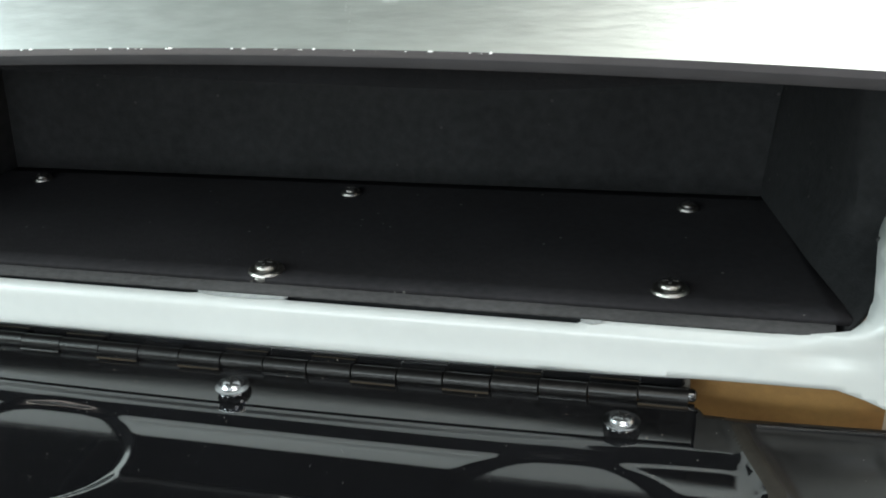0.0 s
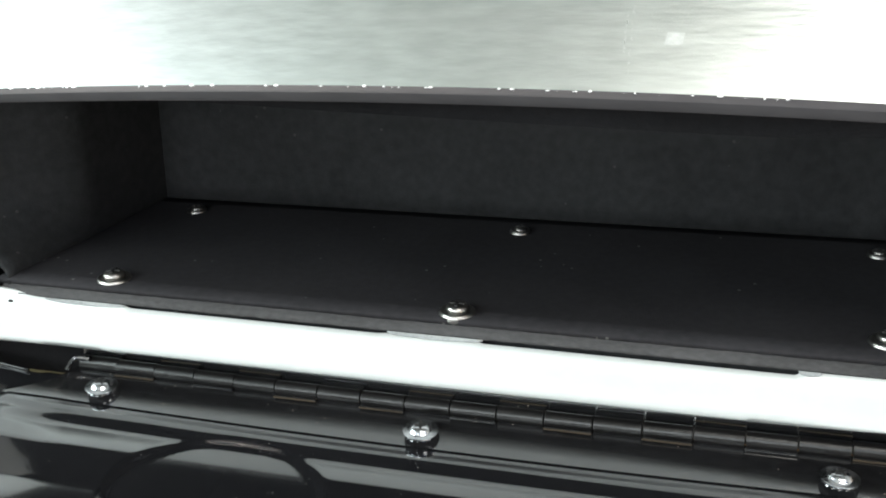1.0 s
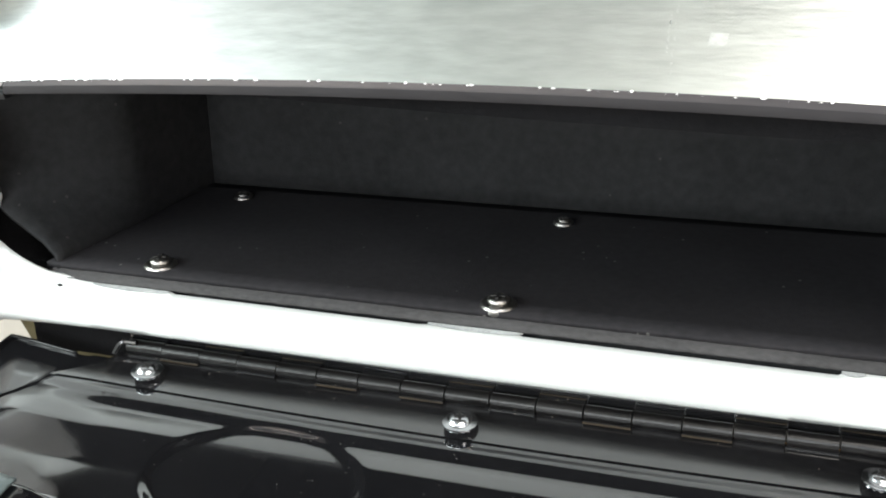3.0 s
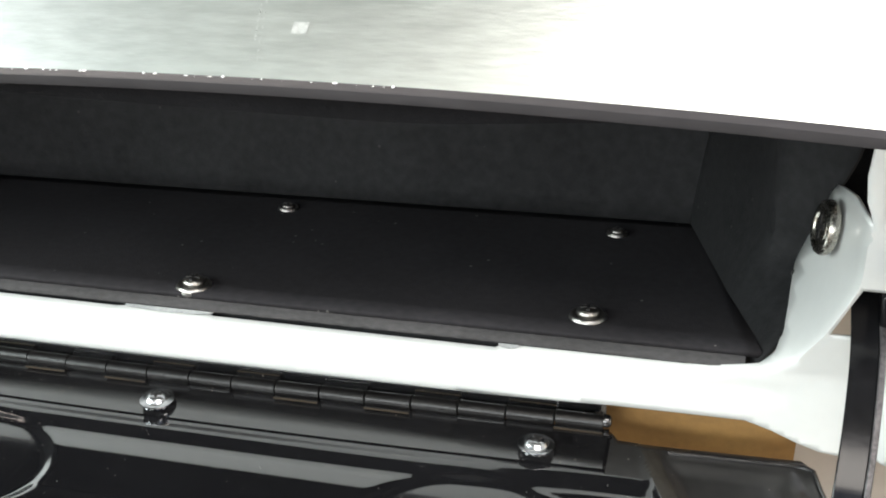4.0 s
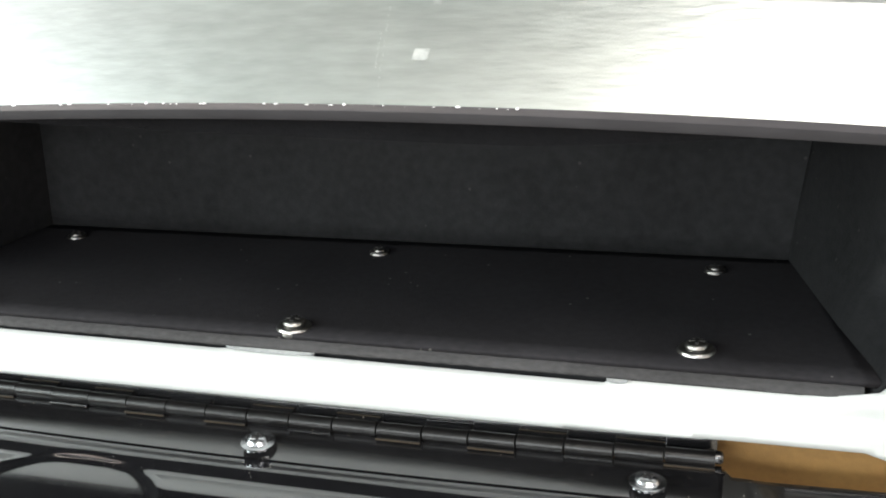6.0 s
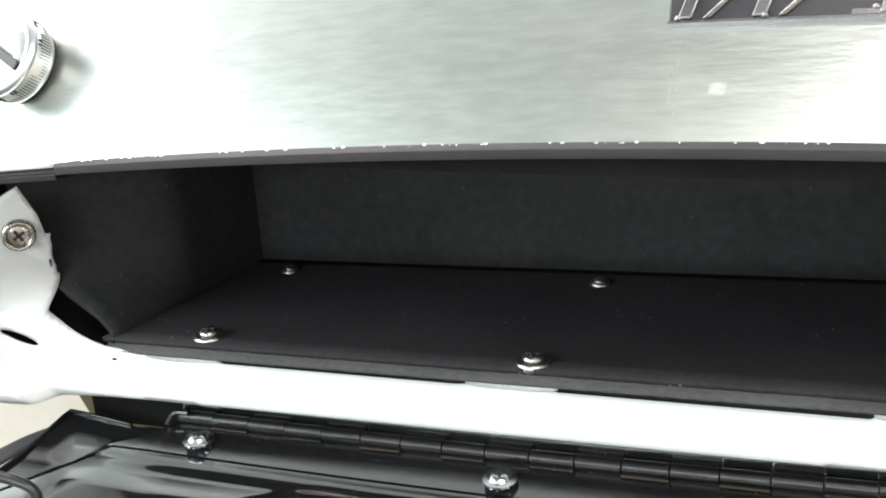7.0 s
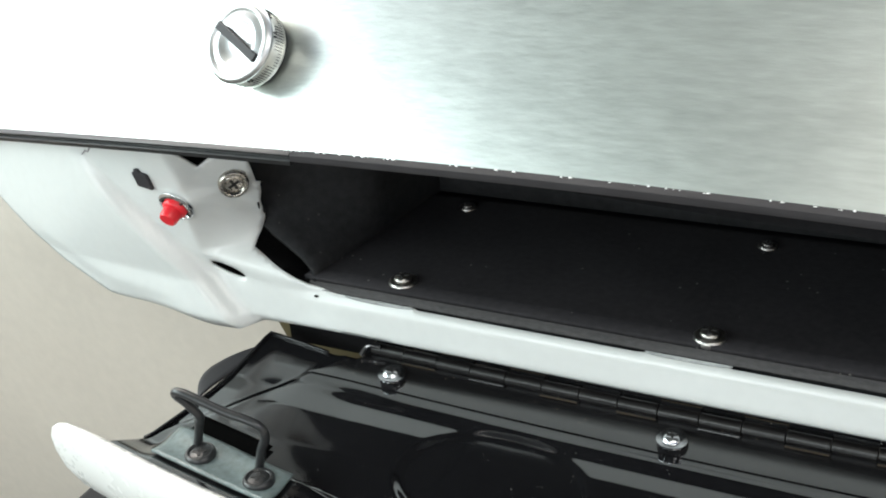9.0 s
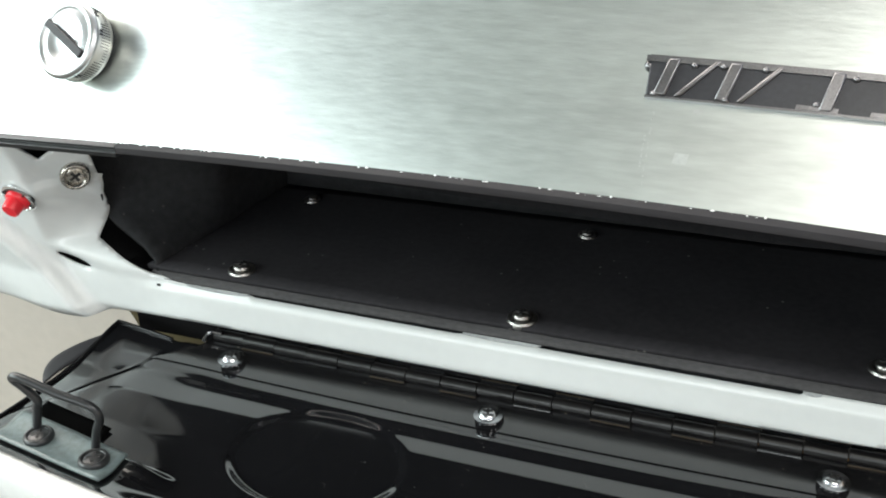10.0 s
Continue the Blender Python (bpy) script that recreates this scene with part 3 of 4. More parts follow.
def build_knob():
    axis = Vector((-0.133, -0.838, 0.530)).normalized()
    ex = Vector((0, 0, 1)).cross(axis).normalized()
    m = Matrix((ex, axis.cross(ex), axis)).transposed().to_4x4()
    m.translation = Vector((-0.1702, -0.0500, 0.1308)) - axis * 0.0050
    m = m @ Matrix.Diagonal((1.02, 1.02, 0.84, 1))
    knob = thing("control_knob", "chrome rotary knob with a slotted face and numbered skirt", "knob", at=m.translation)
    bm = bmesh.new()
    turned(bm, m, [(0.0138, -0.0006), (0.0146, 0.0000), (0.0152, 0.0010), (0.0153, 0.0022), (0.0150, 0.0100), (0.0146, 0.0106), (0.0140, 0.0108)], 64)
    skirt = part("skirt", bm, material("satin_nickel_skirt", (0.70, 0.70, 0.66), 0.35, metal=0.9, vary=0.08, scale=120), knob, "satin skirt with fine grooves")
    # neck coloured dark to stand in for the knob's shadow crescent
    bm = bmesh.new()
    turned(bm, m, [(0.0125, -0.0120), (0.0132, -0.0030), (0.0130, -0.0004)], 48)
    part("collar", bm, RUBBER, knob, "dark neck with the knob's shadow put into its colour")
    bm = bmesh.new()
    turned(bm, m, [(0.0152, 0.0100), (0.0158, 0.0108), (0.0160, 0.0120), (0.0152, 0.0136), (0.0140, 0.0141), (0.0128, 0.0137), (0.0122, 0.0130), (0.0114, 0.0132), (0.0098, 0.0141), (0.0084, 0.0139), (0.0076, 0.0130), (0.0040, 0.0126), (0.0, 0.0125)], 64)
    cap = part("cap", bm, SATIN, knob, "chrome cap with two raised rings")
    turn = m @ pose(0, 0, 0, 0, 0, -25)
    bm = bmesh.new()
    bmesh.ops.create_cube(bm, size=1.0, matrix=turn @ Matrix.Translation((0, 0, 0.0140)) @ Matrix.Diagonal((0.0250, 0.0034, 0.0016, 1)))
    round_edges(part("pointer_bar", bm, RUBBER, cap, "dark pointer bar across the face"), 0.0004)
    groove = bmesh.new()
    for k in range(84):
        a = 2 * math.pi * k / 84
        long = 0.0052 if k % 14 < 9 else 0.0022
        r = m @ pose(0, 0, 0, 0, 0, math.degrees(a)) @ Matrix.Translation((0.01515, 0, 0.0028 + long / 2)) @ Matrix.Diagonal((0.0004, 0.00022, long, 1))
        bmesh.ops.create_cube(groove, size=1.0, matrix=r)
    tagged(part("grooves", groove, DARK, skirt, rounded=False), kind="stuff")
    for a in (20, 52, 95, 160, 215, 300):
        bm = bmesh.new()
        for off in (-0.05, 0.05):
            bmesh.ops.create_cube(bm, size=1.0, matrix=m @ pose(0, 0, 0, 0, 0, a) @ pose(0, 0, 0, 0, 0, math.degrees(off)) @ Matrix.Translation((0.0152, 0, 0.0086)) @ Matrix.Diagonal((0.0004, 0.0006, 0.0018, 1)))
        part("skirt_mark", bm, DARK, skirt, rounded=False)
    return knob


# ---------------------------------------------------------------- glove compartment


def build_liner():
    liner = thing("glove_compartment_liner", "matt black fibreboard glove compartment liner, empty", "liner")
    bm = bmesh.new()
    rng = random.Random(8)
    front = spread(-0.192, 0.2085, 60)

    def deck(u, v):
        back = 0.1054 + 0.0214 * u
        x = u + (0.013 * v if u < 0 else -0.022 * v) * min(1.0, abs(u) / 0.19)
        return Vector((x, -0.0064 + (back + 0.0064) * v, 0.0016))

    grid_sheet(bm, deck, front, spread(0, 1, 12))
    board = thicken(part("floor_board", bm, LINER_FLOOR, liner, "black fibreboard floor"), 0.0024, 1.0)
    bm = bmesh.new()
    rows = []
    for u in spread(-0.189, 0.2035, 132):
        j, k = rng.uniform(-0.0003, 0.0003), rng.uniform(-0.0003, 0.0003)
        rows.append([bm.verts.new((u, -0.0062 + j, 0.0018)), bm.verts.new((u, -0.0084 + j, 0.0009)), bm.verts.new((u, -0.0094 + k, -0.0008 + 0.6 * j)), bm.verts.new((u, -0.0092, -0.0016 + 0.5 * k)), bm.verts.new((u, -0.0044, -0.0018))])
    for a, b in zip(rows, rows[1:]):
        for k in range(5):
            bm.faces.new((a[k], a[(k + 1) % 5], b[(k + 1) % 5], b[k]))
    bm.faces.new(rows[0])
    bm.faces.new(rows[-1])
    part("cut_edge", bm, LINER_EDGE, board, "frayed grey cut edge of the floor board", angle=80)
    # added backing that keeps the gap under the board's edge dark
    bm = bmesh.new()
    box(bm, -0.189, 0.2035, -0.0066, -0.0050, -0.0085, -0.0020)
    part("gap_backing", bm, LINER, board, "black strip added for the shaded gap under the floor board's edge", rounded=False)
    bm = bmesh.new()
    grid_sheet(bm, lambda u, v: Vector((u, 0.1054 + 0.0214 * u + 0.004 * v, 0.0012 + 0.118 * v)), spread(-0.215, 0.225, 20), spread(0, 1, 10))
    thicken(part("back_wall", bm, LINER, liner), 0.0024, -1.0)

    def side(sign, front_x, back_x, flare, z0, z1, reach):
        def at(u, v):
            deep = (u + 0.007) / 0.116
            return Vector((sign * (front_x + (back_x - front_x) * deep + (flare * smooth(z0, z1, v) + 0.012 * smooth(0.04, 0.085, v)) * max(0.0, 1 - deep / reach) ** 1.2), u, v))
        return at

    bm = bmesh.new()
    pts = [(-0.0070, 0.0010), (-0.002, 0.010), (0.003, 0.022), (0.002, 0.086), (0.012, 0.118), (0.112, 0.118), (0.112, 0.0010)]
    pressed_sheet(bm, pts, [], side(-1, 0.1872, 0.1735, 0.054, 0.002, 0.030, 0.45), 0.006)
    thicken(part("left_wall", bm, LINER, liner), 0.0020, 1.0)
    bm = bmesh.new()

    def right_wall(u, v):
        """From the flange's edge to a crease, and from there to the back corner."""
        w = max(v, 0.0015)
        t = smooth(-0.002, 0.03, w)
        edge = Vector((along(RIGHT_EDGE, w) + 0.0018 + 0.003 * smooth(0.060, 0.075, w), -0.0090 - 0.36 * w + 0.056 * t, v - 0.0056 * t))
        crease, back = Vector((0.1978 + 0.0140 * smooth(0.002, 0.03, v), 0.040, v)), Vector((0.1795 + 0.010 * smooth(0.0, 0.09, v), 0.112, v))
        return edge + (crease - edge) * (u / 0.4) if u < 0.4 else crease + (back - crease) * (u - 0.4) / 0.6

    grid_sheet(bm, right_wall, spread(0, 1, 20), spread(-0.006, 0.120, 28))
    thicken(part("right_wall", bm, LINER, liner), 0.0020, -1.0)
    bm = bmesh.new()
    grid_sheet(bm, lambda u, v: Vector((u, -0.012 + 0.128 * v, 0.1185)), spread(-0.21, 0.225, 8), spread(0, 1, 6))
    thicken(part("top_wall", bm, LINER, liner), 0.0024)
    for x, y, z in ((0.2130, 0.045, 0.034),):
        bm = bmesh.new()
        turned(bm, Matrix.Translation((x - 0.002, y, z)) @ pose(0, 0, 0, 0, -90, 0), [(0.0, 0.0), (0.0012, 0.0), (0.0010, 0.0004), (0.0, 0.0005)], 10)
        part("rivet", bm, STEEL, liner)
    # pale scuffs on the back and side walls
    scuff = material("grey_scuff", (0.045, 0.046, 0.048), 0.8, vary=0.5, scale=300, spec=0.1)
    for x, z, w, h, lean in ((0.0045, 0.0180, 0.0016, 0.0090, -0.25), (-0.0060, 0.0560, 0.0060, 0.0018, 0.0), (0.0460, 0.0330, 0.0012, 0.0050, 0.1), (-0.0900, 0.0480, 0.0030, 0.0012, 0.2)):
        bm = bmesh.new()
        grid_sheet(bm, lambda u, v: Vector((x + w * u * (1 - 0.6 * v * v) + lean * h * v, 0.1050 + 0.0214 * x + 0.004 * (z + h * v - 0.0012) / 0.118, z + h * v)), spread(-0.5, 0.5, 3), spread(-0.5, 0.5, 5))
        thicken(part("scuff", bm, scuff, liner, "faint pale scuff"), 0.0002)
    bm = bmesh.new()
    for k in range(5):
        bmesh.ops.create_icosphere(bm, subdivisions=1, radius=0.0012, matrix=Matrix.Translation((-0.137 + rng.uniform(-0.003, 0.003), 0.079 + rng.uniform(-0.0015, 0.0015), 0.0020)) @ Matrix.Diagonal((1.2, 0.8, 0.5, 1)))
    lone("debris", bm, FIBRE, "crumbs of grey fibre on the liner floor", "debris", kind="stuff")
    # slivers of pale sealer left along the lip
    for a, b in ((-0.168, -0.132), (-0.024, 0.012), (0.1200, 0.1275)):
        bm = bmesh.new()
        grid_sheet(bm, lambda u, v: Vector((u, dash_y(u, -0.0014 - 0.0014 * v) - 0.0005, -0.0014 - (0.0004 + 0.0012 * math.sin(math.pi * (u - a) / (b - a)) ** 0.6) * v)), spread(a, b, 16), spread(0, 1, 3))
        thicken(lone("sealer_strip", bm, material("grey_sealer", (0.30, 0.31, 0.31), 0.7, vary=0.35, scale=200, bump=0.4, bump_scale=900), "thin grey smear of sealer on the white lip", "sealer", "sealer along the lip"), 0.00015)
    return liner


def cross_screw(name, m, washer, head_r, head_h, steel, label, group, turn=20.0):
    """A pan-head cross screw, with or without a cup washer, its axis along m's z."""
    screw = thing(name, label, "screw", group, at=m.translation)
    base = 0.0
    if washer:
        bm = bmesh.new()
        turned(bm, m, [(washer * 0.94, 0.0), (washer, 0.0008), (washer * 1.0, 0.0021), (washer * 0.95, 0.0031), (washer * 0.86, 0.0036), (washer * 0.78, 0.0036), (washer * 0.70, 0.0033), (head_r * 1.03, 0.0029), (head_r * 0.9, 0.0022)], 40)
        part("cup_washer", bm, steel, screw, "flanged cup washer")
        base = 0.0026 if head_h > 0.002 else 0.0017
    bm = bmesh.new()
    turned(bm, m, [(head_r * 0.9, base), (head_r, base + head_h * 0.35), (head_r * 0.93, base + head_h * 0.68), (head_r * 0.7, base + head_h * 0.9), (head_r * 0.35, base + head_h), (0.0, base + head_h)], 32)
    head = part("head", bm, steel, screw)
    for k in (0, 90):
        bm = bmesh.new()
        bmesh.ops.create_cube(bm, size=1.0, matrix=m @ pose(0, 0, 0, 0, 0, turn + k) @ Matrix.Translation((0, 0, base + head_h * 0.90)) @ Matrix.Diagonal((head_r * 1.25, head_r * 0.27, head_h * 0.36, 1)))
        part("cross_slot", bm, DARK, head, rounded=False)
    return screw


def build_screws():
    rng = random.Random(11)
    for x, y in ((-0.1432, 0.0022), (0.0, 0.0002), (0.1488, 0.0072)):
        cross_screw("liner_screw", Matrix.Translation((x, y, 0.0017)) @ pose(0, 0, 0, rng.uniform(-3, 3), rng.uniform(-3, 3), 0), 0.0069, 0.0043, 0.0034, STEEL, "nickel cross screw with a cup washer in the black floor", "screws in the liner floor", turn=rng.uniform(-14, 14))
    for x, y in ((-0.1488, 0.0842), (0.0042, 0.0862), (0.1498, 0.0880)):
        cross_screw("liner_screw", Matrix.Translation((x, y, 0.0017)) @ pose(0, 0, 0, rng.uniform(-3, 3), rng.uniform(-3, 3), 0), 0.0046, 0.0029, 0.0024, DULL_STEEL, "small dull screw at the back of the liner floor", "screws in the liner floor", turn=rng.uniform(-14, 14))


def dash_frame(x, z):
    """A pose on the white dash sheet, its z axis along the outward normal."""
    h = 0.003
    o = dash_at(x, z)
    ex = (dash_at(x + h, z) - dash_at(x - h, z)).normalized()
    ez0 = (dash_at(x, z + h) - dash_at(x, z - h)).normalized()
    n = ex.cross(ez0).normalized()
    if n.y > 0:
        n = -n
    ey = n.cross(ex).normalized()
    m = Matrix((ex, ey, n)).transposed().to_4x4()
    m.translation = o
    return m


def build_fittings():
    cross_screw("bracket_screw", dash_frame(-0.2175, 0.0528) @ Matrix.Translation((0, 0, 0.0002)), 0.0071, 0.0046, 0.0010, WORN_STEEL, "nickel cross screw with a cup washer in the white bracket", "screws at the compartment's sides", turn=30)
    cross_screw("bracket_screw", dash_frame(0.2288, 0.0490) @ Matrix.Translation((0, 0, 0.0022)) @ pose(0, 0, 0, 0, 5, 0), 0.0092, 0.0060, 0.0019, WORN_STEEL, "nickel cross screw with a wide cup washer", "screws at the compartment's sides", turn=10)
    # lamp switch
    m = dash_frame(-0.2425, 0.0428) @ pose(0, 0, 0, 6, 0, 0)
    switch = thing("lamp_switch", "red push-button lamp switch in a chrome collar", "switch", at=m.translation)
    bm = bmesh.new()
    turned(bm, m, [(0.0072, -0.0004), (0.0090, -0.0002), (0.0091, 0.0008), (0.0084, 0.0015), (0.0072, 0.0017), (0.0066, 0.0010), (0.0062, -0.0020)], 36)
    ring = part("collar", bm, CHROME, switch, "chrome collar")
    bm = bmesh.new()
    turned(bm, m, [(0.0060, -0.002), (0.0059, 0.0026), (0.0053, 0.0034), (0.0047, 0.0036), (0.0043, 0.0080), (0.0038, 0.0090), (0.0, 0.0092)], 32)
    part("plunger", bm, RED, switch, "red plastic plunger")
    for a in (35, 145, 325):
        bm = bmesh.new()
        bmesh.ops.create_cube(bm, size=1.0, matrix=m @ pose(0, 0, 0, 0, 0, a) @ Matrix.Translation((0.0070, 0, 0.0012)) @ Matrix.Diagonal((0.0024, 0.0010, 0.0012, 1)))
        part("clip", bm, DARK, ring, rounded=False)
    # plug in the left face
    pts = [(-0.2598, 0.0520), (-0.2514, 0.0512), (-0.2508, 0.0520), (-0.2506, 0.0596), (-0.2512, 0.0604), (-0.2545, 0.0608), (-0.2550, 0.0626), (-0.2576, 0.0624), (-0.2580, 0.0606), (-0.2598, 0.0602), (-0.2602, 0.0594), (-0.2603, 0.0528)]
    bm = bmesh.new()
    a = [bm.verts.new(dash_at(x, z) - Vector((0, 0.0016, 0))) for x, z in pts]
    b = [bm.verts.new(dash_at(x, z) + Vector((0, 0.0004, 0))) for x, z in pts]
    bm.faces.new(a)
    bm.faces.new(b)
    for k in range(len(pts)):
        j = (k + 1) % len(pts)
        bm.faces.new((a[k], a[j], b[j], b[k]))
    round_edges(lone("rubber_plug", bm, RUBBER, "black rubber plug in a hole of the white bracket", "plug"), 0.0004)
    # door stop
    o = Vector((0.2468, dash_y(0.2468, 0.0516), 0.0516))
    m = look(o, o + Vector((0.0, 0.50, 0.55)))
    stop = thing("rubber_door_stop", "black rubber door stop on the white bracket", "door stop", at=o)
    bm = bmesh.new()
    turned(bm, m, [(0.0030, -0.001), (0.0032, 0.0008), (0.0024, 0.0014), (0.0026, 0.0040), (0.0046, 0.0049), (0.0051, 0.0059), (0.0050, 0.0091), (0.0043, 0.0102), (0.0, 0.0105)], 28)
    part("bumper", bm, RUBBER, stop)
    # near-black sheets added for the shade behind the holes, then the felt under the lip
    bm = bmesh.new()
    box(bm, 0.2315, 0.275, 0.046, 0.049, 0.032, 0.100)
    lone("dark_pad", bm, FELT_AND_FILL, "near-black sheet added for the shade behind the dash opening", "pad", "felt pads behind the dash")
    bm = bmesh.new()
    pts = [(-0.30, -0.030), (-0.198, -0.030), (-0.198, 0.010), (-0.227, 0.024), (-0.230, 0.085), (-0.30, 0.085)]
    a = [bm.verts.new((x, 0.012, z)) for x, z in pts]
    b = [bm.verts.new((x, 0.016, z)) for x, z in pts]
    bm.faces.new(a)
    bm.faces.new(b)
    for k in range(len(pts)):
        j = (k + 1) % len(pts)
        bm.faces.new((a[k], a[j], b[j], b[k]))
    lone("dark_pad", bm, FELT_AND_FILL, "near-black sheet added for the shade behind the dash opening", "pad", "felt pads behind the dash")
    bm = bmesh.new()
    box(bm, -0.215, -0.1650, 0.006, 0.026, -0.044, -0.005)
    lone("dark_pad", bm, FELT_AND_FILL, "black felt pad hanging under the white lip", "pad", "felt pads behind the dash")


# ---------------------------------------------------------------- hinge and door
LEAF = -0.0338


def fall(y):
    """How far the open door and the hinge leaf have dropped at y."""
    d = max(0.0, -0.006 - y)
    return 0.24 * min(max(0.0, d - 0.0015), 0.0215) + 0.03 * min(max(0.0, d - 0.023), 0.019) + 0.15 * min(max(0.0, d - 0.042), 0.020)


def build_hinge():
    hinge = thing("piano_hinge", "long black painted piano hinge with rubbed knuckles", "hinge", at=(0, -0.003, -0.033))
    x0, x1, n = -0.1600, 0.1575, 18

    def bow(x):
        return -0.004 * (1 - (x / 0.16) ** 2)

    def leaf(u, v):
        x = x0 - 0.002 - 0.024 * v * v + (x1 - x0 + 0.004 + 0.024 * v * v) * u
        k = max(-0.166, x)
        y = -0.0042 + bow(k) * (1 - 0.4 * v) + v * -0.0197
        return Vector((x, y, LEAF - 0.0002 - fall(y)))

    bm = bmesh.new()
    grid_sheet(bm, leaf, spread(0, 1, 64), spread(0, 1, 12))
    thicken(part("door_leaf", bm, HINGE, hinge, "black leaf screwed to the door"), 0.0006, 1.0).modifiers["thickness"].use_rim = False
    bm = bmesh.new()
    grid_sheet(bm, lambda u, v: Vector((u, 0.0005 + bow(u) + 0.002 * v, -0.0360 + 0.0285 * v)), spread(x0 - 0.002, x1, 60), spread(0, 1, 4))
    thicken(part("dash_leaf", bm, HINGE, hinge, "black leaf behind the lip"), 0.0012)
    w = (x1 - x0) / n
    for k in range(n):
        a, b = x0 + k * w + 0.0003, x0 + (k + 1) * w - 0.0003
        c = bow((a + b) / 2)
        # rolled tube with its tangent tail, to the door leaf or up to the dash leaf
        ring = [(-0.0034 + c + 0.0029 * math.cos(t), -0.0318 + 0.0029 * math.sin(t)) for t in spread(0, 2 * math.pi, 20)[:-1]]
        if k % 2:
            tail = [(-0.0075 + c, LEAF + 0.0005), (-0.0075 + c, LEAF - 0.0002), (-0.003 + c, LEAF - 0.0002), (-0.0042 + c, LEAF + 0.0006)]
        else:
            tail = [(-0.0020 + c, -0.0303), (0.0006 + c, -0.0286), (0.0014 + c, -0.0290), (-0.0005 + c, -0.0325)]
        for name, outline, mat in (("knuckle", ring, DUSTY), ("knuckle_tail", tail, HINGE)):
            bm = bmesh.new()
            p = [bm.verts.new((a, y, z)) for y, z in outline]
            q = [bm.verts.new((b, y, z)) for y, z in outline]
            bm.faces.new(p)
            bm.faces.new(q)
            for i in range(len(p)):
                bm.faces.new((p[i], p[(i + 1) % len(p)], q[(i + 1) % len(p)], q[i]))
            roll = part(name, bm, mat, hinge if name == "knuckle" else roll)
        bm = bmesh.new()
        if k % 2:
            box(bm, a - 0.0002, b + 0.0002, -0.0078 + c, -0.0075 + c, LEAF - 0.0002, LEAF + 0.0004)
        else:
            box(bm, a - 0.0002, b + 0.0002, 0.0002 + c, 0.0006 + c, -0.0288, -0.0285)
        part("knuckle_edge", bm, HINGE_RUST if k % 3 else HINGE, roll.parent, rounded=False)
    bm = bmesh.new()
    turned(bm, Matrix.Translation((x1 - 0.0004, -0.0034, -0.0312)) @ pose(0, 0, 0, 0, 90, 0), [(0.0024, 0.0), (0.0025, 0.0014), (0.0022, 0.0024), (0.0014, 0.0030), (0.0, 0.0031)], 16)
    part("pin", bm, HINGE, hinge)
    # rounded end of the dash leaf
    bm = bmesh.new()
    tube(bm, curve_through([(x0 + 0.006, -0.0065, -0.0285), (x0 - 0.001, -0.0070, -0.0290), (x0 - 0.0035, -0.0100, -0.0330)], 10), 0.0012, 8)
    part("leaf_end", bm, HINGE, hinge)
    rng = random.Random(3)
    for x, y in ((-0.1430, -0.0174), (-0.0093, -0.0204), (0.1356, -0.0192)):
        m = Matrix.Translation((x, y, LEAF + 0.0005 - fall(y))) @ pose(0, 0, 0, 5 + rng.uniform(-3, 3), rng.uniform(-4, 4), rng.uniform(0, 90)) @ Matrix.Diagonal((0.92, 0.92, 0.95, 1))
        screw = thing("hinge_screw", "bright zinc cross screw with a toothed lock washer", "screw", "screws along the hinge", at=m.translation)
        bm = bmesh.new()
        turned(bm, m, [(0.0040, 0.0), (0.0052, 0.0002), (0.0052, 0.0007), (0.0040, 0.0011), (0.0, 0.0011)], 32)
        for k in range(16):
            bmesh.ops.create_cube(bm, size=1.0, matrix=m @ pose(0, 0, 0, 0, 0, k * 22.5) @ Matrix.Translation((0.0055, 0, 0.0006)) @ pose(0, 0, 0, 25, 0, 0) @ Matrix.Diagonal((0.0016, 0.0012, 0.0008, 1)))
        part("lock_washer", bm, ZINC, screw, "toothed lock washer")
        bm = bmesh.new()
        turned(bm, m, [(0.0054, 0.0012), (0.0070, 0.0014), (0.0071, 0.0019), (0.0062, 0.0021), (0.0048, 0.0020), (0.0045, 0.0022), (0.0042, 0.0029), (0.0034, 0.0037), (0.0021, 0.0041), (0.0010, 0.0041), (0.0, 0.0038)], 36)
        head = part("head", bm, ZINC, screw)
        for k in (0, 90):
            bm = bmesh.new()
            bmesh.ops.create_cube(bm, size=1.0, matrix=m @ pose(0, 0, 0, 0, 0, k + 12) @ Matrix.Translation((0, 0, 0.0038)) @ Matrix.Diagonal((0.0046, 0.0011, 0.0014, 1)))
            part("cross_slot", bm, DARK, head, rounded=False)
    return hinge


def door_front(x):
    return -0.1370 + 0.45 * x * x


RINGS = ((-0.0735, -0.0630, 0.0430), (0.1200, -0.0630, 0.0425))


def door_flat(y):
    """The height of the door's plain border."""
    d = max(0.0, -0.006 - y)
    return -0.0347 - 0.22 * min(d, 0.03) - 0.06 * min(max(0.0, d - 0.03), 0.03) - 0.02 * max(0.0, d - 0.06)


def strap_line(y):
    """Where the ridge between the main field and the strap end runs."""
    return 0.1740 + 0.40 * min(0.034, max(-0.004, -0.0125 - y))


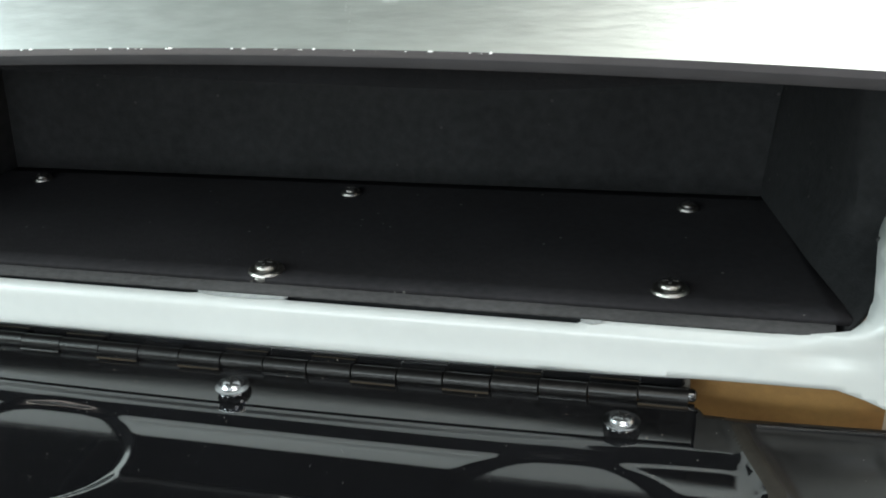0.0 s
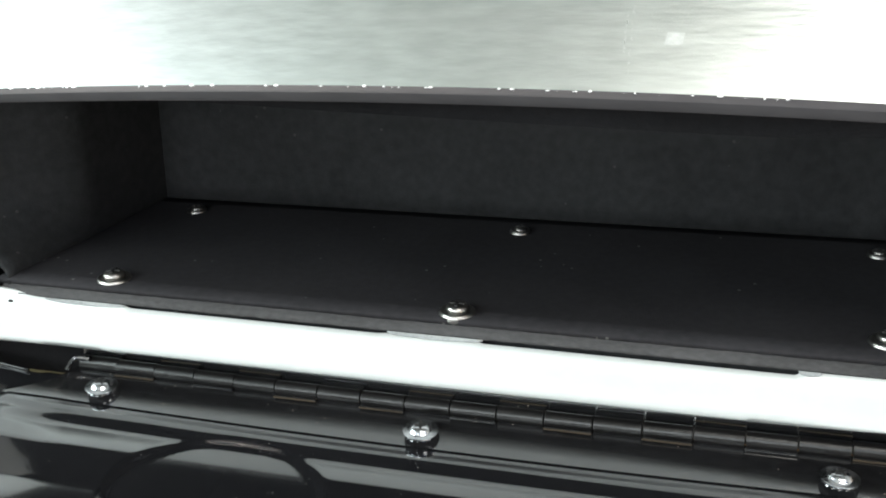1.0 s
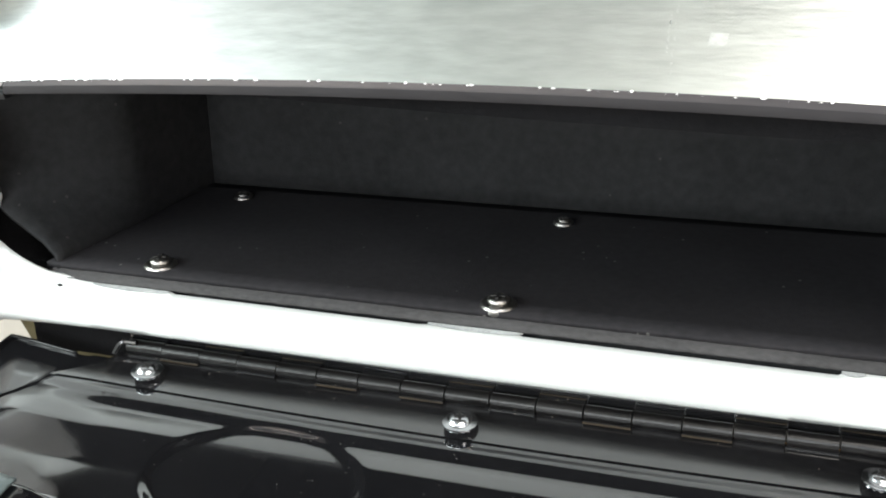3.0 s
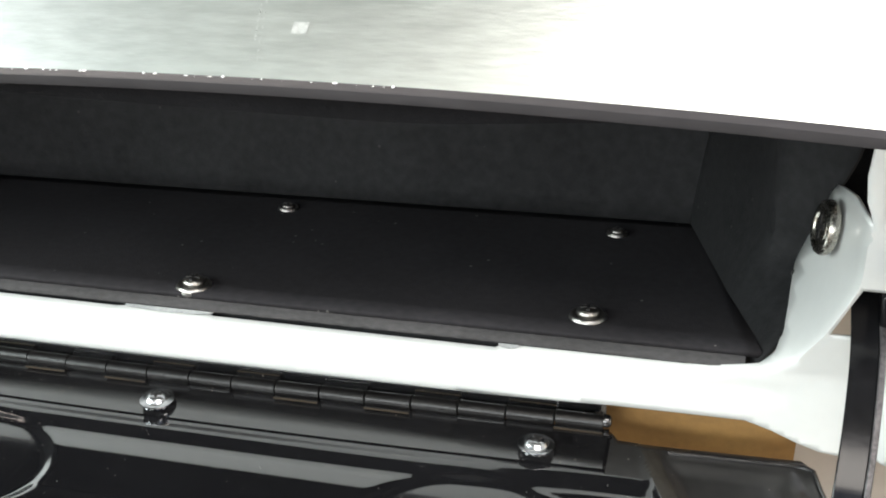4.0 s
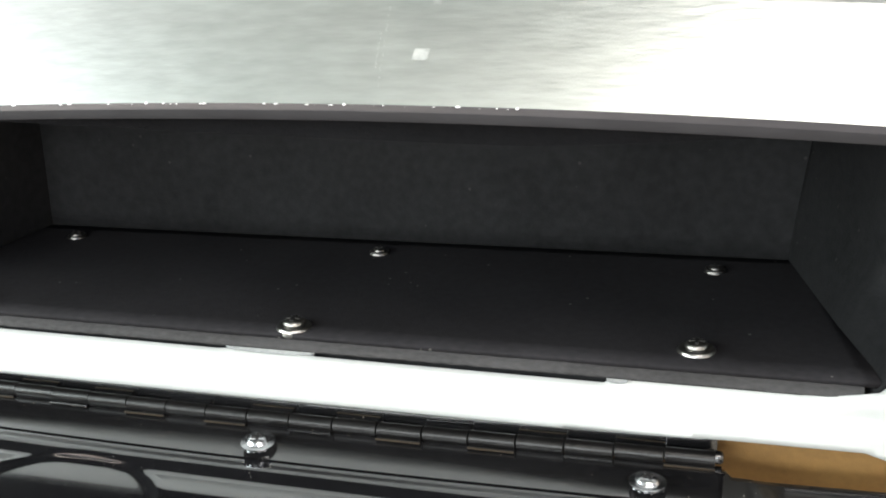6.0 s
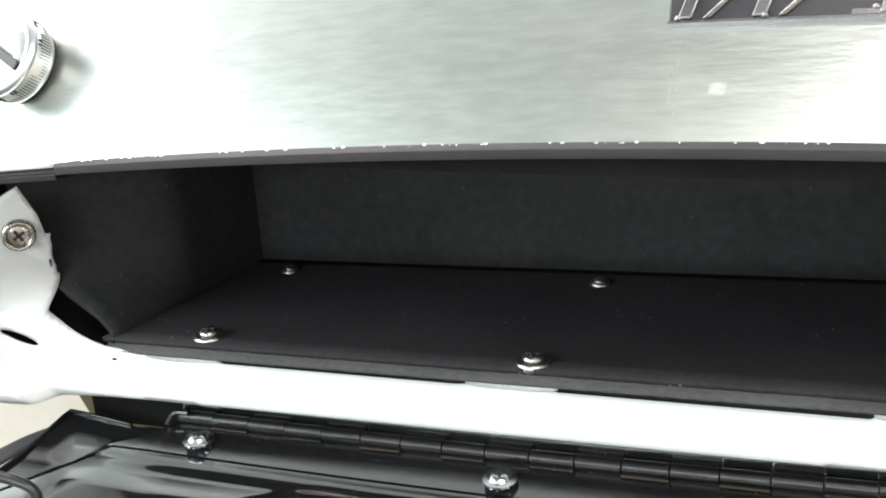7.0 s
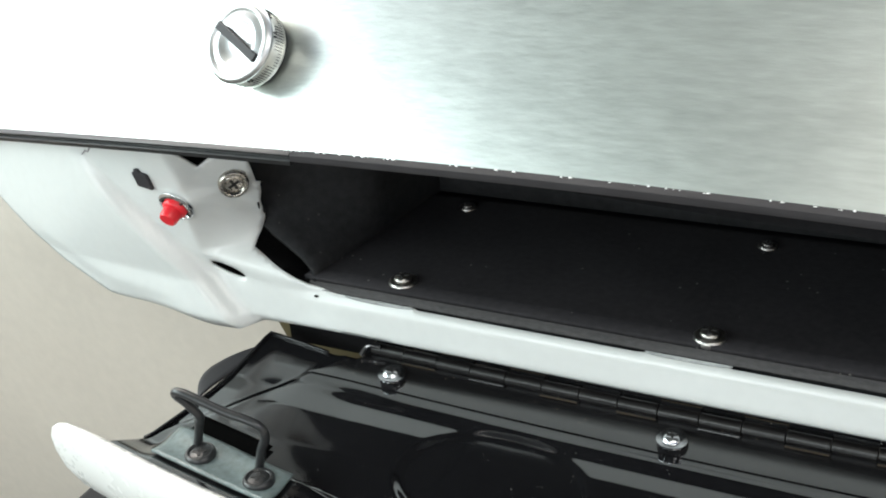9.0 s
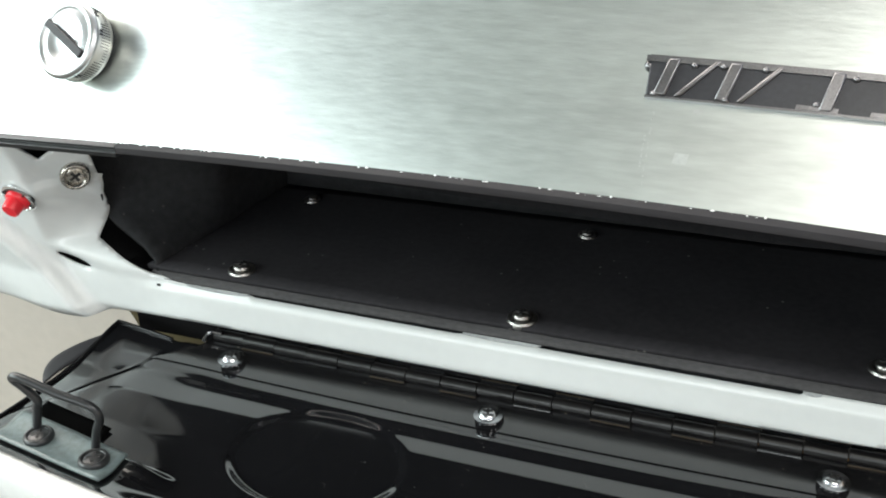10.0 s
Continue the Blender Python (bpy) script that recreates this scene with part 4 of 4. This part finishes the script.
def door_z(x, y):
    """The height of the door's black inner pressing."""
    flat = door_flat(y) if x < 0 else -0.0347 - fall(y)
    under_leaf = smooth(-0.228, -0.180, x)
    z = flat + (-0.0347 - fall(y) - flat) * under_leaf
    f = y - door_front(x)
    # main field with a bead along the hinge leaf
    line = strap_line(y)
    ridge = -0.0286 - 0.0024 * (1 - (x / 0.16) ** 2)
    ridge += 0.0018 * smooth(0.10, 0.16, x)
    field = smooth(-0.192, -0.150, x) * smooth(line - 0.002, line - 0.010, x)
    rise = -0.0017 * smooth(ridge, ridge - 0.0080, y) * field
    rise += 0.0003 * math.exp(-((y - ridge - 0.0010) / 0.0010) ** 2) * field
    for cx, cy, r in RINGS:
        d = math.hypot(x - cx, (y - cy) * 1.40)
        floor = -0.0438 + 0.115 * (y + 0.063)
        rise += (floor - z) * smooth(r, r - 0.0058, d)
    # raised bracket that carries the striker
    at_latch = smooth(-0.118, -0.146, x) * smooth(-0.224, -0.209, x)
    rise += 0.0058 * smooth(0.0365, 0.0325, f) * (1 - 0.45 * smooth(0.0325, 0.010, f)) * at_latch
    # smooth shoulder towards the latch side, with a flat border outside its crease
    c = ((x + 0.180) * 0.047 - (y + 0.015) * 0.035) / 0.0586
    inner_side = smooth(-0.0012, 0.0030, c)
    z = (z + rise) * inner_side + (flat - 0.0006) * (1 - inner_side)
    # strap end: a dull ridge, a framed shallow recess and a groove along the side
    if x > 0.155:
        d = max(0.0, -0.006 - y)
        end = smooth(line - 0.006, line, x)
        side = 0.2245 + 0.29 * (-0.0125 - y)
        z += (-0.0347 - 0.20 * min(d, 0.016) - 0.05 * max(0.0, d - 0.016) - z) * end
        z += 0.0009 * smooth(0.0044, 0.0028, abs(x - line)) * smooth(-0.009, -0.013, y)
        z -= 0.0014 * smooth(0.0, 0.0035, min(x - line - 0.0045, side - 0.0055 - x, -0.0160 - y))
        z -= 0.0009 * math.exp(-((x - side) / 0.0013) ** 2) * smooth(-0.009, -0.013, y)
    # turned up along the front to meet the white skin
    return z + (-0.0365 - z) * smooth(0.0260, 0.0046, f)


def build_door():
    door = thing("glove_compartment_door", "open drop-down door, glossy black inside and white outside", "door", at=(0, -0.003, -0.034))
    left = [(-0.2190, -0.0045), (-0.2240, -0.050), (-0.2300, -0.085), (-0.2390, -0.1055)]
    front = [(x, door_front(x) + 0.0040) for x in spread(-0.232, 0.245, 40)]
    right = [(0.2460, -0.085), (0.2360, -0.040), (0.2285, -0.0110), (0.2250, -0.0080)]
    outer = left + front + right + [(0.176, -0.0094), (0.163, -0.0092), (0.16, -0.0050), (-0.16, -0.0050), (-0.166, -0.0100), (-0.180, -0.0095)]
    ys = spread(-0.0258, -0.1000, 20)
    folds = [[(0.1605, -0.0110), (0.1605, -0.0258), *((strap_line(y) - 0.0028, y) for y in ys)], [(strap_line(y) + 0.0028, y) for y in spread(-0.0145, -0.1000, 22)]]
    bm = bmesh.new()
    pressed_sheet(bm, outer, [], lambda u, v: Vector((u, v, door_z(u, v))), 0.0016, folds)
    inner = part("inner_panel", bm, BLACK, door, "glossy black pressed inner panel with two cup rings", angle=60)
    inner.data.materials.append(DUSTY_BLACK)
    inner.data.materials.append(RIDGE_DUST)
    for face in inner.data.polygons:
        x, y, _ = face.center
        off = x - strap_line(y)
        if off > -0.0028 or (x > 0.1605 and y > -0.0258):
            face.material_index = 2 if abs(off) < 0.0028 and y < -0.0135 else 1
    thicken(inner, 0.0010, 1.0)
    # turned-up rim round the free sides of the inner panel
    bm = bmesh.new()
    line = dense([(-0.182, -0.0098), *left[:-1], (-0.2342, -0.0945)], 0.004, False)
    lower = [bm.verts.new((x, y, door_z(x, y) - 0.0006)) for x, y in line]
    upper = [bm.verts.new((x, y, door_flat(y) + 0.0010)) for x, y in line]
    for k in range(len(line) - 1):
        bm.faces.new((lower[k], lower[k + 1], upper[k + 1], upper[k]))
    round_edges(thicken(part("rim", bm, ARM, inner, "turned-up black rim"), 0.0016, 0.0), 0.0005)
    bm = bmesh.new()
    tube(bm, [(x, y, door_z(x, y) + 0.0004) for x, y in dense([(0.2460, -0.085), (0.2360, -0.040), (0.2290, -0.0130), (0.2262, -0.0112), (0.1765, -0.0128)], 0.004, False)], 0.0009, 8)
    part("rim", bm, HINGE, inner, "dusty black bead")
    # white outer skin: rolled front edge and convex back
    bm = bmesh.new()
    prof = ((0.0052, -0.0348), (0.0034, -0.0336), (0.0012, -0.0325), (-0.0006, -0.0325), (-0.0020, -0.0345), (-0.0026, -0.0400), (-0.0024, -0.0480), (-0.0010, -0.0570), (0.0020, -0.0660), (0.0090, -0.0740), (0.0300, -0.0780), (0.0650, -0.0720), (0.1060, -0.0560))
    ends = (-0.242, -0.252, -0.2610, -0.2645, -0.2680, -0.2705, -0.2700, -0.2670, -0.2600, -0.2500, -0.2350, -0.2200, -0.2050)

    def skin(u, k):
        x0, x1 = ends[k], 0.016 - ends[k]
        x = x0 + (x1 - x0) * u
        dy, z = prof[k]
        return Vector((x, door_front(x) + dy, z))

    us = [0.5 - 0.5 * math.cos(math.pi * k / 90) for k in range(91)]
    rows = [[bm.verts.new(skin(u, k)) for k in range(len(prof))] for u in us]
    for a, b in zip(rows, rows[1:]):
        for k in range(len(prof) - 1):
            bm.faces.new((a[k], a[k + 1], b[k + 1], b[k]))
    thicken(part("outer_skin", bm, DOOR_WHITE, door, "white painted outer skin with a rolled edge", angle=70), 0.0010, 0.0)
    bm = bmesh.new()
    grid_sheet(bm, lambda u, v: Vector((-0.2195 - 0.006 * u - 0.0130 * math.sin(math.pi * u) ** 0.8 * v, -0.012 - 0.044 * u, -0.0372 - fall(-0.012 - 0.044 * u) * 0.6 - 0.001 * v * v)), spread(0, 1, 20), spread(0, 1, 5))
    thicken(part("side_flange", bm, RUBBER, door, "rounded black flange behind the rim"), 0.0010)
    # striker
    m = Matrix.Translation((-0.170, -0.108, -0.028))
    striker = thing("door_striker", "black wire striker loop on a worn grey plate", "striker", at=m.translation)
    bm = bmesh.new()

    def plate(u, v):
        x = -0.2150 + 0.067 * u
        y = door_front(x) + 0.0125 + 0.0205 * v
        return Vector((x, y, door_z(x, y) + 0.0012))

    grid_sheet(bm, plate, spread(0, 1, 20), spread(0, 1, 10))
    thicken(part("base_plate", bm, PLATE, striker, "worn blue-grey mounting plate"), 0.0012)
    # no hole is cut: a near-black sheet carries the slot's darkness
    bm = bmesh.new()

    def slot(u, v):
        x = -0.2140 + 0.0420 * u
        y = door_front(x) + 0.0345 + 0.0140 * v
        return Vector((x, y, door_z(x, y) + 0.0012))

    grid_sheet(bm, slot, spread(0, 1, 14), spread(0, 1, 6))
    thicken(part("slot", bm, HOLE, striker, "near-black sheet painted in for the loop's unlit slot"), 0.0006)
    bm = bmesh.new()
    path = [(-0.1970, -0.094, -0.0340), (-0.1935, -0.094, -0.0210), (-0.1922, -0.0945, -0.0165), (-0.1960, -0.0965, -0.0095), (-0.1995, -0.098, -0.0050), (-0.1970, -0.0985, -0.0030), (-0.1900, -0.0985, -0.0040), (-0.1750, -0.098, -0.0080), (-0.1650, -0.0970, -0.0102), (-0.1590, -0.096, -0.0132), (-0.1580, -0.0957, -0.0185), (-0.1610, -0.0955, -0.0250), (-0.1645, -0.0955, -0.0370)]
    tube(bm, curve_through([(x, y, z - 0.0020) for x, y, z in path], 60), 0.0020, 14)
    part("loop", bm, WIRE, striker, "bent black wire loop")
    for x, y in ((-0.1920, -0.0985), (-0.1590, -0.1030)):
        n = Vector((0, (door_z(x, y + 0.003) - door_z(x, y - 0.003)) / 0.006, -1)).normalized() * -1
        o = Vector((x, y, door_z(x, y) + 0.0014))
        q = n.to_track_quat("Z", "Y").to_matrix().to_4x4()
        cross_screw("striker_screw", Matrix.Translation(o) @ q, 0.0068, 0.0049, 0.0018, WIRE, "black cross screw with a flat washer", "screws on the striker", turn=25)
    return door


def build_arm():
    arm = thing("door_support_arm", "curved black steel arm through a slot in the dash", "support arm", at=(0.241, 0.0, 0.026))
    path = curve_through([(0.2385, 0.030, 0.0330), (0.2380, 0.004, 0.0300), (0.2375, -0.018, 0.0255), (0.2368, -0.036, 0.0180), (0.2350, -0.055, 0.0050), (0.2328, -0.0700, -0.0120), (0.2310, -0.0770, -0.0400)], 36)
    bm = bmesh.new()
    rows = []
    for i, p in enumerate(path):
        way = (path[min(i + 1, len(path) - 1)] - path[max(i - 1, 0)]).normalized()
        up = Vector((1, 0, 0)).cross(way).normalized()
        wide = 0.0042
        rows.append([bm.verts.new(p + Vector((sx * wide, 0, 0)) + up * sz) for sx, sz in ((-1, -0.0014), (1, -0.0006), (1, 0.0022), (0.52, 0.0022), (0.46, 0.0004), (-1, 0.0002))])
    for a, b in zip(rows, rows[1:]):
        for k in range(6):
            bm.faces.new((a[k], a[(k + 1) % 6], b[(k + 1) % 6], b[k]))
    bm.faces.new(rows[0])
    bm.faces.new(rows[-1])
    round_edges(part("strip", bm, ARM, arm, "black steel strip", angle=30), 0.0004)
    bm = bmesh.new()
    rows = []
    for i, p in enumerate(path):
        way = (path[min(i + 1, len(path) - 1)] - path[max(i - 1, 0)]).normalized()
        up = Vector((1, 0, 0)).cross(way).normalized()
        rows.append([bm.verts.new(p + Vector((sx, 0, 0)) + up * sz) for sx, sz in ((0.0042, -0.0016), (0.0062, -0.0010), (0.0062, 0.0030), (0.0044, 0.0032))])
    for a, b in zip(rows, rows[1:]):
        for k in range(4):
            bm.faces.new((a[k], a[(k + 1) % 4], b[(k + 1) % 4], b[k]))
    bm.faces.new(rows[0])
    bm.faces.new(rows[-1])
    round_edges(part("flange", bm, WORN_EDGE, arm, "worn grey flange along the strip", angle=30), 0.0005)
    bm = bmesh.new()
    pts = [(0.2405, 0.0368), (0.2456, 0.0378), (0.2443, 0.0335), (0.2454, 0.0318), (0.2492, 0.0307), (0.2505, 0.0290), (0.2506, 0.0262), (0.2438, 0.0122), (0.2425, 0.0145)]
    a = [bm.verts.new((x, -0.0145 - 0.36 * z, z)) for x, z in pts]
    b = [bm.verts.new((x + 0.001, 0.010, z + 0.002)) for x, z in pts]
    bm.faces.new(a)
    bm.faces.new(b)
    for k in range(len(pts)):
        j = (k + 1) % len(pts)
        bm.faces.new((a[k], a[j], b[j], b[k]))
    round_edges(part("guide", bm, ARM, arm, "black hooked guide block"), 0.0009)
    return arm


# ---------------------------------------------------------------- below and around
def build_under_dash():
    bm = bmesh.new()
    grid_sheet(bm, lambda u, v: Vector((u, 0.012 + 0.03 * v, -0.026 - 0.10 * v)), spread(0.10, 0.2245, 8), spread(0, 1, 6))
    thicken(lone("hardboard_panel", bm, BOARD, "brown hardboard panel below the compartment", "panel"), 0.003)
    # the shade under the lip is put into this board's dark olive
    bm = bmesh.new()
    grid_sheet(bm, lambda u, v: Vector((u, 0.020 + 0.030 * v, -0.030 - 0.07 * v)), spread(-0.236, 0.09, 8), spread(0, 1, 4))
    thicken(lone("hardboard_panel", bm, SHADED_BOARD, "board below the compartment with shade put into its dark olive colour", "panel"), 0.003)
    bm = bmesh.new()
    grid_sheet(bm, lambda u, v: Vector((u, 0.10 + 0.10 * v + 0.03 * math.sin(u * 3) + 0.09 * smooth(0.32, 0.24, v), 0.16 - 0.61 * v)), spread(-1.0, 0.70, 30), spread(0, 1, 20))
    ob = thicken(lone("wall_front", bm, BEIGE, "beige painted bulkhead below the dashboard", "wall", kind="structure"), 0.004)
    m = look((-0.5950, 0.1265, -0.1790), (-0.40, 0.62, -0.26))
    cross_screw("bulkhead_screw", m, 0.0075, 0.0050, 0.003, STEEL, "dull cross screw in the beige bulkhead", "bulkhead screws")
    # black heater housing low down
    bm = bmesh.new()
    box(bm, -0.500, -0.20, 0.06, 0.125, -0.448, -0.285)
    heater = thing("heater_housing", "ribbed black plastic heater housing under the dash", "heater", at=(-0.31, 0.05, -0.42))
    housing = round_edges(part("housing", bm, RUBBER, heater), 0.006)
    for k in range(7):
        bm = bmesh.new()
        box(bm, -0.490 + k * 0.03, -0.484 + k * 0.03, 0.055, 0.0605, -0.43, -0.295)
        part("rib", bm, RUBBER, housing, rounded=False)


def build_cabin():
    """Added, unseen plain walls that close the place: roof, floor, rear and sides with window openings."""
    def wall(name, boxes, mat, label):
        bm = bmesh.new()
        for b in boxes:
            box(bm, *b)
        return lone(name, bm, mat, label, "wall" if name.startswith("wall") else name, kind="structure", rounded=False)

    # unseen ceiling: greys the panel's reflection, stops short to leave its right bright
    wall("ceiling", [(-0.70, 0.17, -1.9, 0.02, 0.66, 0.69)], HEADLINER, "unseen grey headliner, added and cut short to shape the light")
    wall("floor", [(-1.1, 0.72, -1.9, 0.26, -0.48, -0.45)], CARPET, "dark carpeted cabin floor")
    wall("wall_left", [(-1.10, -1.06, -1.9, 0.30, -0.45, 0.20), (-1.10, -1.06, -1.9, -1.15, 0.20, 0.66)], BEIGE, "plain beige cabin side below the window")
    wall("wall_right", [(0.68, 0.72, -1.9, 0.30, -0.45, 0.20), (0.68, 0.72, -1.9, -1.15, 0.20, 0.66)], BEIGE, "plain beige cabin side below the window")
    wall("wall_rear", [(-1.06, 0.68, -1.9, -1.86, -0.45, 0.30), (-1.06, 0.68, -1.9, -1.86, 0.58, 0.66)], HEADLINER, "plain grey cabin rear wall with a window")
    bm = bmesh.new()
    box(bm, -40, 40, -40, 40, -0.92, -0.90)
    lone("ground", bm, material("grey_asphalt", (0.06, 0.06, 0.058), 0.9, vary=0.2, scale=4), "plain grey asphalt ground outside", "ground", kind="structure", rounded=False)


build_dash()
build_panel()
build_badge()
build_knob()
build_liner()
build_screws()
build_fittings()
build_hinge()
build_door()
build_arm()
build_under_dash()
build_cabin()
